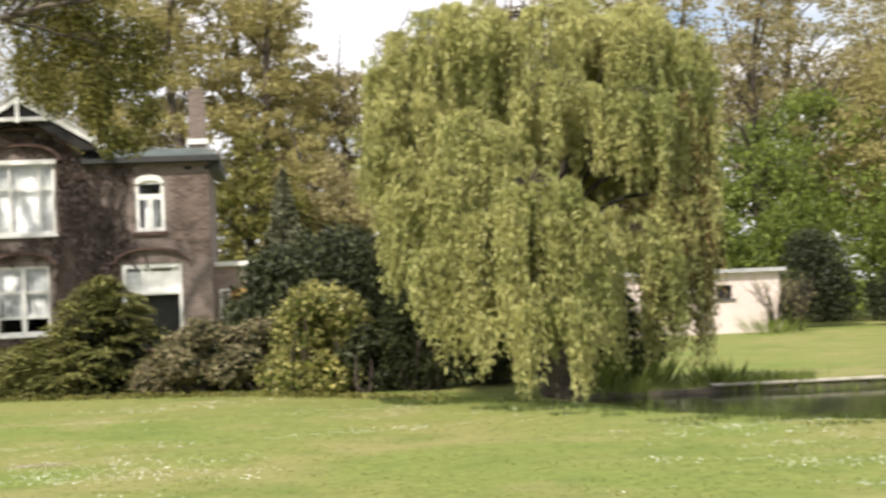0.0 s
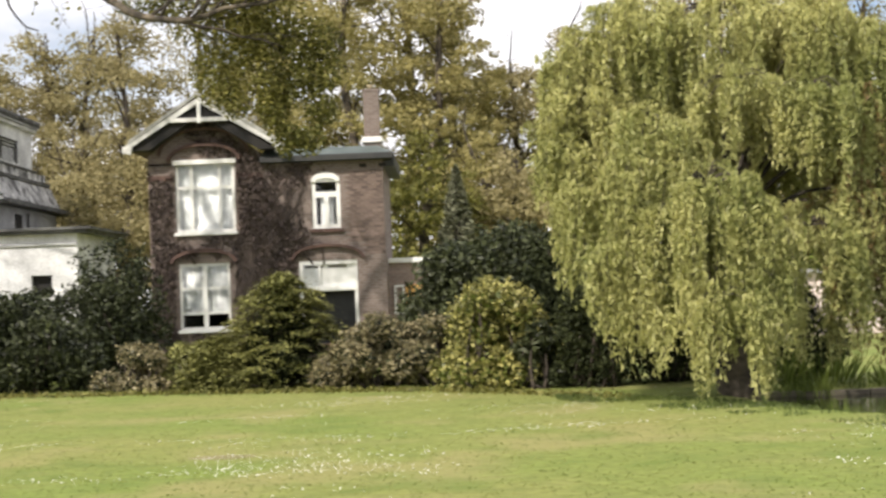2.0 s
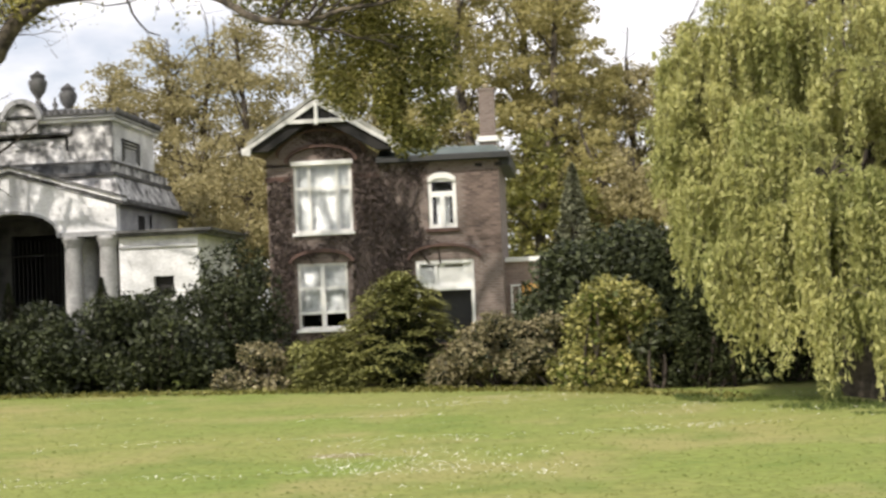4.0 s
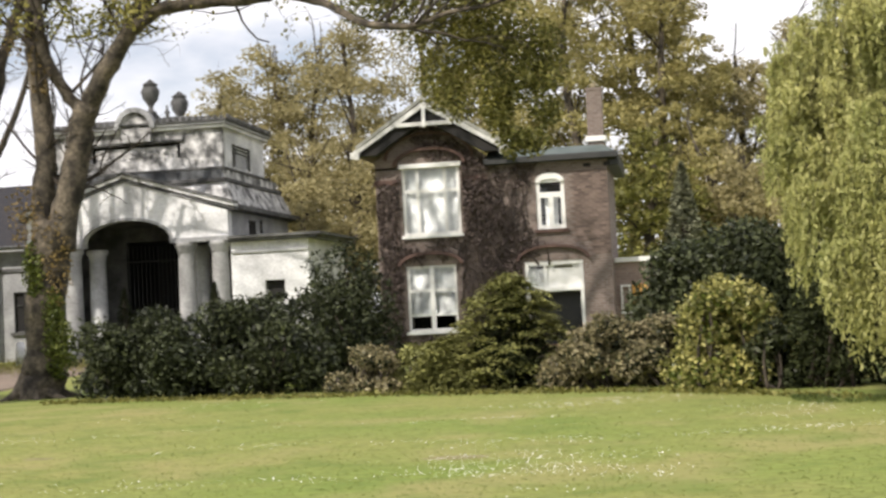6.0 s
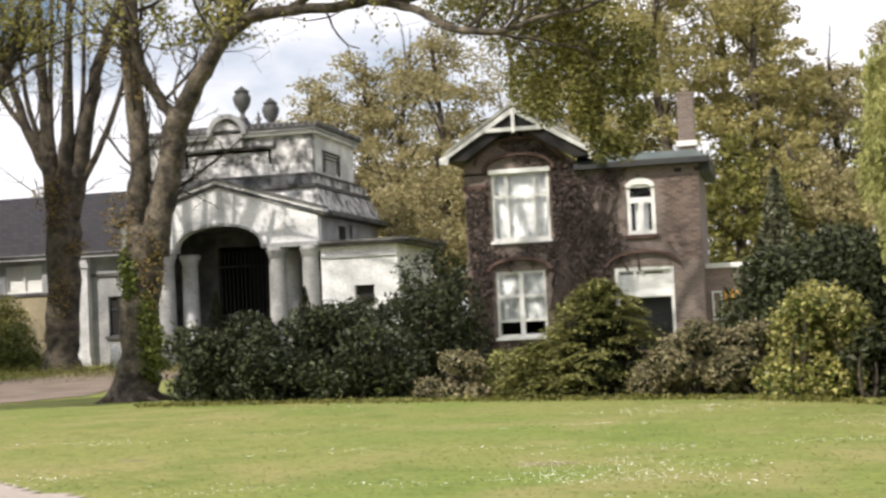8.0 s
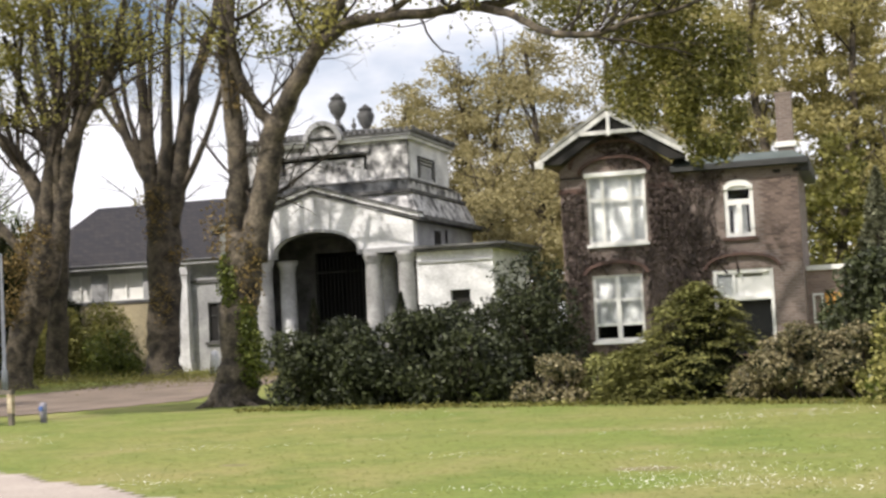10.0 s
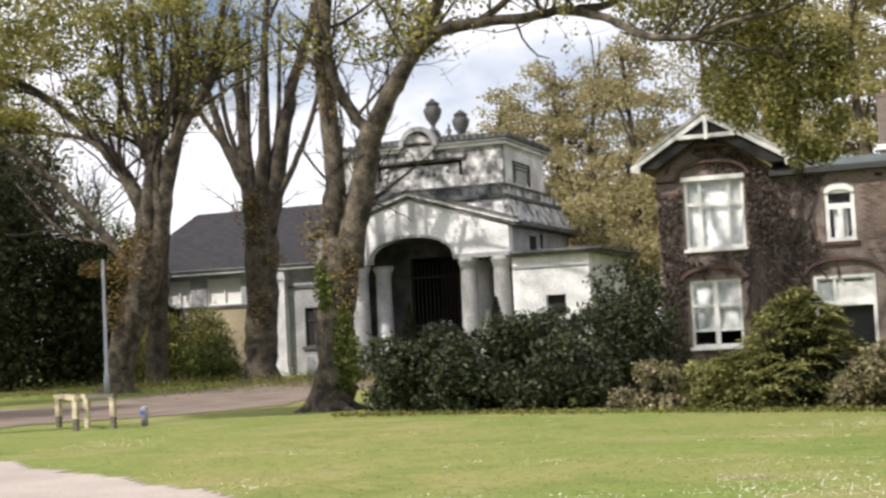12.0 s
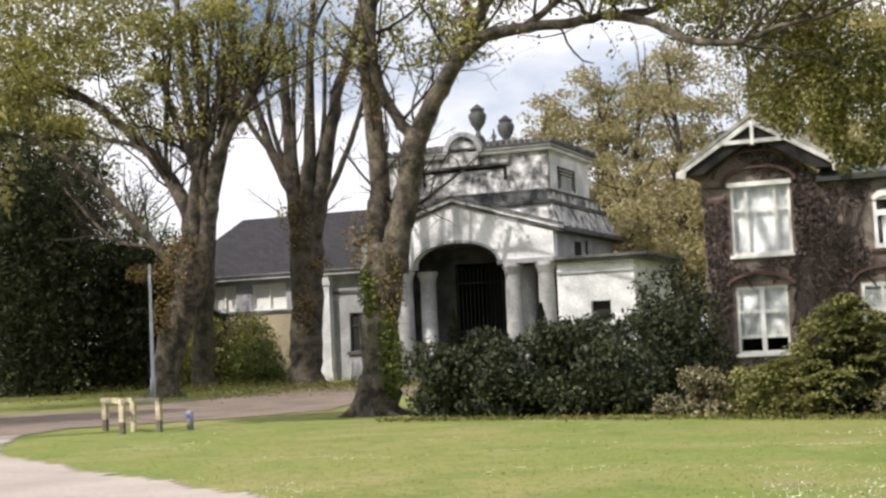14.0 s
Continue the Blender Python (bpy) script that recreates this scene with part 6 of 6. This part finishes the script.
def layered_conifer(x, y, height, radius, seed, label):
    """Spreading conifer with flat sprays lying in tiers."""
    rng = np.random.default_rng(seed)
    t = thing("layered_conifer", (x, y, 0), label, "conifer", "shrubs along the lawn")
    wood, pads, heart = [], [], []
    for k in range(230):
        h = rng.random() ** 1.05
        z = 0.06 + (height - 0.12) * h
        env = radius * (1 - h ** 1.5) ** 0.8 * (0.90 + 0.10 * math.sin(9 * h)) + 0.06
        a = rng.random() * 2 * math.pi
        r = env * (0.80 + 0.20 * rng.random())
        tip = np.array([x + r * math.cos(a), y + r * math.sin(a), z])
        pads.append((tip, a, 0.17 + 0.15 * rng.random()))
        heart.append((x + 0.35 * env * math.cos(a), y + 0.35 * env * math.sin(a), max(0.1, z - 0.08), 0.28 * env + 0.05, 0.28 * env + 0.05, 0.14))
        if k % 4 == 0:
            wood.append((np.array([(x, y, max(0.05, z - 0.4)), (x + r * 0.5 * math.cos(a), y + r * 0.5 * math.sin(a), max(0.06, z - 0.08)), tip]), [0.03, 0.02, 0.008]))
    tagged(tubes("stemwork", wood, M_TWIG, t, seg=4), kind="stuff")
    out = []
    for tip, a, s in pads:
        n = 95
        u, v = rng.normal(size=n) * s * 0.50, rng.normal(size=n) * s * 0.80
        p = np.stack([tip[0] + u * math.cos(a) - v * math.sin(a), tip[1] + u * math.sin(a) + v * math.cos(a), tip[2] - 0.22 * u - 0.30 * v * v / s + rng.normal(size=n) * 0.010], 1)
        out.append(p)
    p = np.concatenate(out)
    quads("sprays", leaf_cards(p[p[:, 2] > 0.02], 0.098, 0.040, rng, flat=0.75, droop=0.15), M_CYPRESS, t)
    # dark yew-coloured leaves inside paint the shade between the tiers
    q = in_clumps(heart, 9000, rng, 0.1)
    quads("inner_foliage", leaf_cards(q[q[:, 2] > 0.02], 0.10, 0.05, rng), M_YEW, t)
    return t


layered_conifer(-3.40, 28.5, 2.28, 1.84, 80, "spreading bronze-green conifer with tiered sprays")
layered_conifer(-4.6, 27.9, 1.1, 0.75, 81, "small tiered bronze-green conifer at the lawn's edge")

# low growth along the lawn's edge and under the trees
rng = np.random.default_rng(90)
ex = np.concatenate([rng.uniform(-13.6, 2.6, 3200), rng.uniform(-38, -19, 13000)])
near_edge = np.arange(len(ex)) < 3200
ey = np.where(near_edge, np.interp(ex, [-13.6, -9.3, -5.6, -1.3, 0.5, 2.6], [29.3, 28.4, 27.2, 25.8, 24.4, 21.6]) + rng.normal(size=len(ex)) * 0.22, 53 + rng.normal(size=len(ex)) * 3.5)
ez = np.abs(rng.normal(size=len(ex))) * np.where(near_edge, 0.035, 0.18) + 0.01
ep = np.stack([ex, ey, ez + np.array([ground_height(a, b) for a, b in zip(ex, ey)])], 1)
tagged(quads("undergrowth", leaf_cards(ep, 0.09, 0.04, rng, droop=-0.2), M_SPRAY), "low leafy undergrowth at the foot of the shrubs", "undergrowth", kind="stuff")
# dark blades fill the outline of the shade band before the pond
bk = rng.uniform(0, 1, (15000, 2))
bx_ = 1.5 + 10.5 * bk[:, 0]
lo_ = np.interp(bx_, [1.5, 3.2, 4.0, 4.7, 6.2, 12], [21.3, 18.9, 16.7, 15.7, 14.8, 14.0])
hi_ = np.interp(bx_, [1.5, 4.4, 6.9, 12], [22.6, 20.4, 17.0, 16.4])
by_ = lo_ + (hi_ - lo_) * bk[:, 1] ** 0.7
tuft = np.array([noise.noise(Vector((a * 0.5, b * 2.4, 6))) + 0.4 * noise.noise(Vector((a * 2, b * 5, 2))) for a, b in zip(bx_, by_)]) > 0.16 - 0.35 * bk[:, 1]
bp_ = np.stack([bx_, by_, np.array([ground_height(a, b) for a, b in zip(bx_, by_)]) + 0.03], 1)[tuft]
tagged(quads("bank_shade_grass", leaf_cards(bp_, 0.10, 0.012, rng, axis=np.array([0, 0, 0.55])), M_SHADE_GRASS), "dark grass blades standing in for the shade band on the pond bank", "grass", kind="stuff")
rp_ = np.stack([rng.uniform(5.0, 14, 5200), 0 * rng.random(5200), np.zeros(5200)], 1)
rp_[:, 1] = np.where(rng.random(5200) < 0.2, np.interp(rp_[:, 0], [4.4, 6.9, 14], [20.4, 17.1, 16.3]) + rng.normal(size=5200) * 0.15, 24.4 + rng.normal(size=5200) * 0.3)
hold = np.array([noise.noise(Vector((a * 0.8, b * 0.8, 1))) > 0.05 for a, b, _ in rp_])
rp_ = rp_[hold]
rp_[:, 2] = np.array([max(-0.24, ground_height(a, b)) for a, b, _ in rp_]) + 0.10
tagged(quads("bank_plants", leaf_cards(rp_, 0.42, 0.016, rng, axis=np.array([0, 0, 1.6])), M_GREEN), "green reeds and grass along the pond bank", "reeds", kind="stuff")

# ---- street furniture ----
barrier = thing("wooden_barrier", (-18.9, 27.2, 0), "old wooden barrier with peeling cream paint on the lawn", "barrier")
bx = [(-19.85, 27.9), (-18.42, 26.5), (-18.75, 27.4), (-17.75, 26.9)]
for k, (x, y) in enumerate(bx):
    post = part("post", boxes(((x - 0.062, y - 0.062, 0.26), (x + 0.062, y + 0.062, 0.68)), bevel=0.012), M_WOOD, barrier)
    part("post_foot", boxes(((x - 0.055, y - 0.055, -0.08), (x + 0.055, y + 0.055, 0.258)), bevel=0.012), M_WOOD_DARK if k != 2 else M_WOOD, post, "bare grey foot of the post")
for a, b, mt in ((0, 1, M_WOOD), (0, 2, M_WOOD), (2, 3, M_WOOD_DARK)):
    p, q = Vector((*bx[a], 0.66)), Vector((*bx[b], 0.66))
    d = (q - p).normalized()
    s = Vector((-d.y, d.x, 0)) * 0.05
    bm = bmesh.new()
    vs = [bm.verts.new(v) for v in (p - d * 0.1 - s, q + d * 0.1 - s, q + d * 0.1 + s, p - d * 0.1 + s)]
    f = bm.faces.new(vs)
    r = bmesh.ops.extrude_face_region(bm, geom=[f])
    bmesh.ops.translate(bm, vec=(0, 0, 0.09), verts=[g for g in r["geom"] if isinstance(g, bmesh.types.BMVert)])
    bmesh.ops.recalc_face_normals(bm, faces=bm.faces[:])
    part("rail", bm, mt, barrier)
bollard = thing("bollard", (-17.35, 27.5, 0), "short grey post with a blue mark beside the barrier", "bollard")
part("post", lathe(bmesh.new(), (-17.35, 27.5, -0.05), [(0.075, 0), (0.075, 0.44), (0.06, 0.48), (0.02, 0.49)], 14), M_LILAC, bollard)
part("mark", boxes(((-17.42, 27.415, 0.26), (-17.32, 27.43, 0.36)), bevel=0.005), M_BLUE, bollard)
lamp = thing("lamp_post", (-31.15, 46.9, 0), "slim galvanised steel pole at the roadside", "pole")
part("pole", lathe(bmesh.new(), (-31.15, 46.9, -0.05), [(0.11, 0), (0.11, 0.9), (0.075, 0.95), (0.055, 5.2), (0.03, 5.25)], 12), M_STEEL, lamp)
part("base_collar", lathe(bmesh.new(), (-31.15, 46.9, 0), [(0.17, 0), (0.17, 0.06), (0.12, 0.09)], 12), M_STEEL, lamp)
wpost = thing("white_post", (-29.0, 60.2, 0), "small white stone post before the gate wing", "bollard")
part("post", lathe(bmesh.new(), (-29.0, 60.2, 0), [(0.22, 0), (0.20, 0.9), (0.16, 1.05), (0.03, 1.12)], 12), M_STUCCO, wpost)

# single bricks on the bare brick corner of the lodge
M_UNIT = material("single_brick", (0.150, 0.110, 0.092), (0.222, 0.168, 0.142), 3.0, 40.0, 0.9, 0.2)
un = M_UNIT.node_tree.nodes
info, vary = un.new("ShaderNodeObjectInfo"), un.new("ShaderNodeMapRange")
vary.inputs["To Min"].default_value, vary.inputs["To Max"].default_value = 0.62, 1.25
shade = un.new("ShaderNodeHueSaturation")
tone = next(x for x in un if x.bl_idname == "ShaderNodeHueSaturation" and x != shade)
ul = M_UNIT.node_tree.links
ul.new(info.outputs["Random"], vary.inputs["Value"])
ul.new(vary.outputs["Result"], shade.inputs["Value"])
ul.new(tone.outputs["Color"], shade.inputs["Color"])
ul.new(shade.outputs["Color"], un["Principled BSDF"].inputs["Base Color"])
unit = bpy.data.meshes.new("brick")
bm = box(bmesh.new(), (0.005, -0.012, 0.006), (0.213, 0.004, 0.069), 0.004)
bm.to_mesh(unit)
bm.free()
unit.materials.append(M_UNIT)
half = bpy.data.meshes.new("half_brick")
bm = box(bmesh.new(), (0.005, -0.012, 0.006), (0.100, 0.004, 0.069), 0.004)
bm.to_mesh(half)
bm.free()
half.materials.append(M_UNIT)
for row in range(36):
    z = 2.97 + row * 0.075
    x = -3.04 + (0.0 if row % 2 else 0.109)
    while x < -1.96:
        me = unit if x + 0.213 < -1.95 else half
        if x + 0.10 < -1.95 and not (2.9 < z < 3.32 and x < -2.62) and z < 5.36:
            ob = put(new("brick", me), wall)
            ob.location = (x, H - 0.001, z)
        x += 0.218
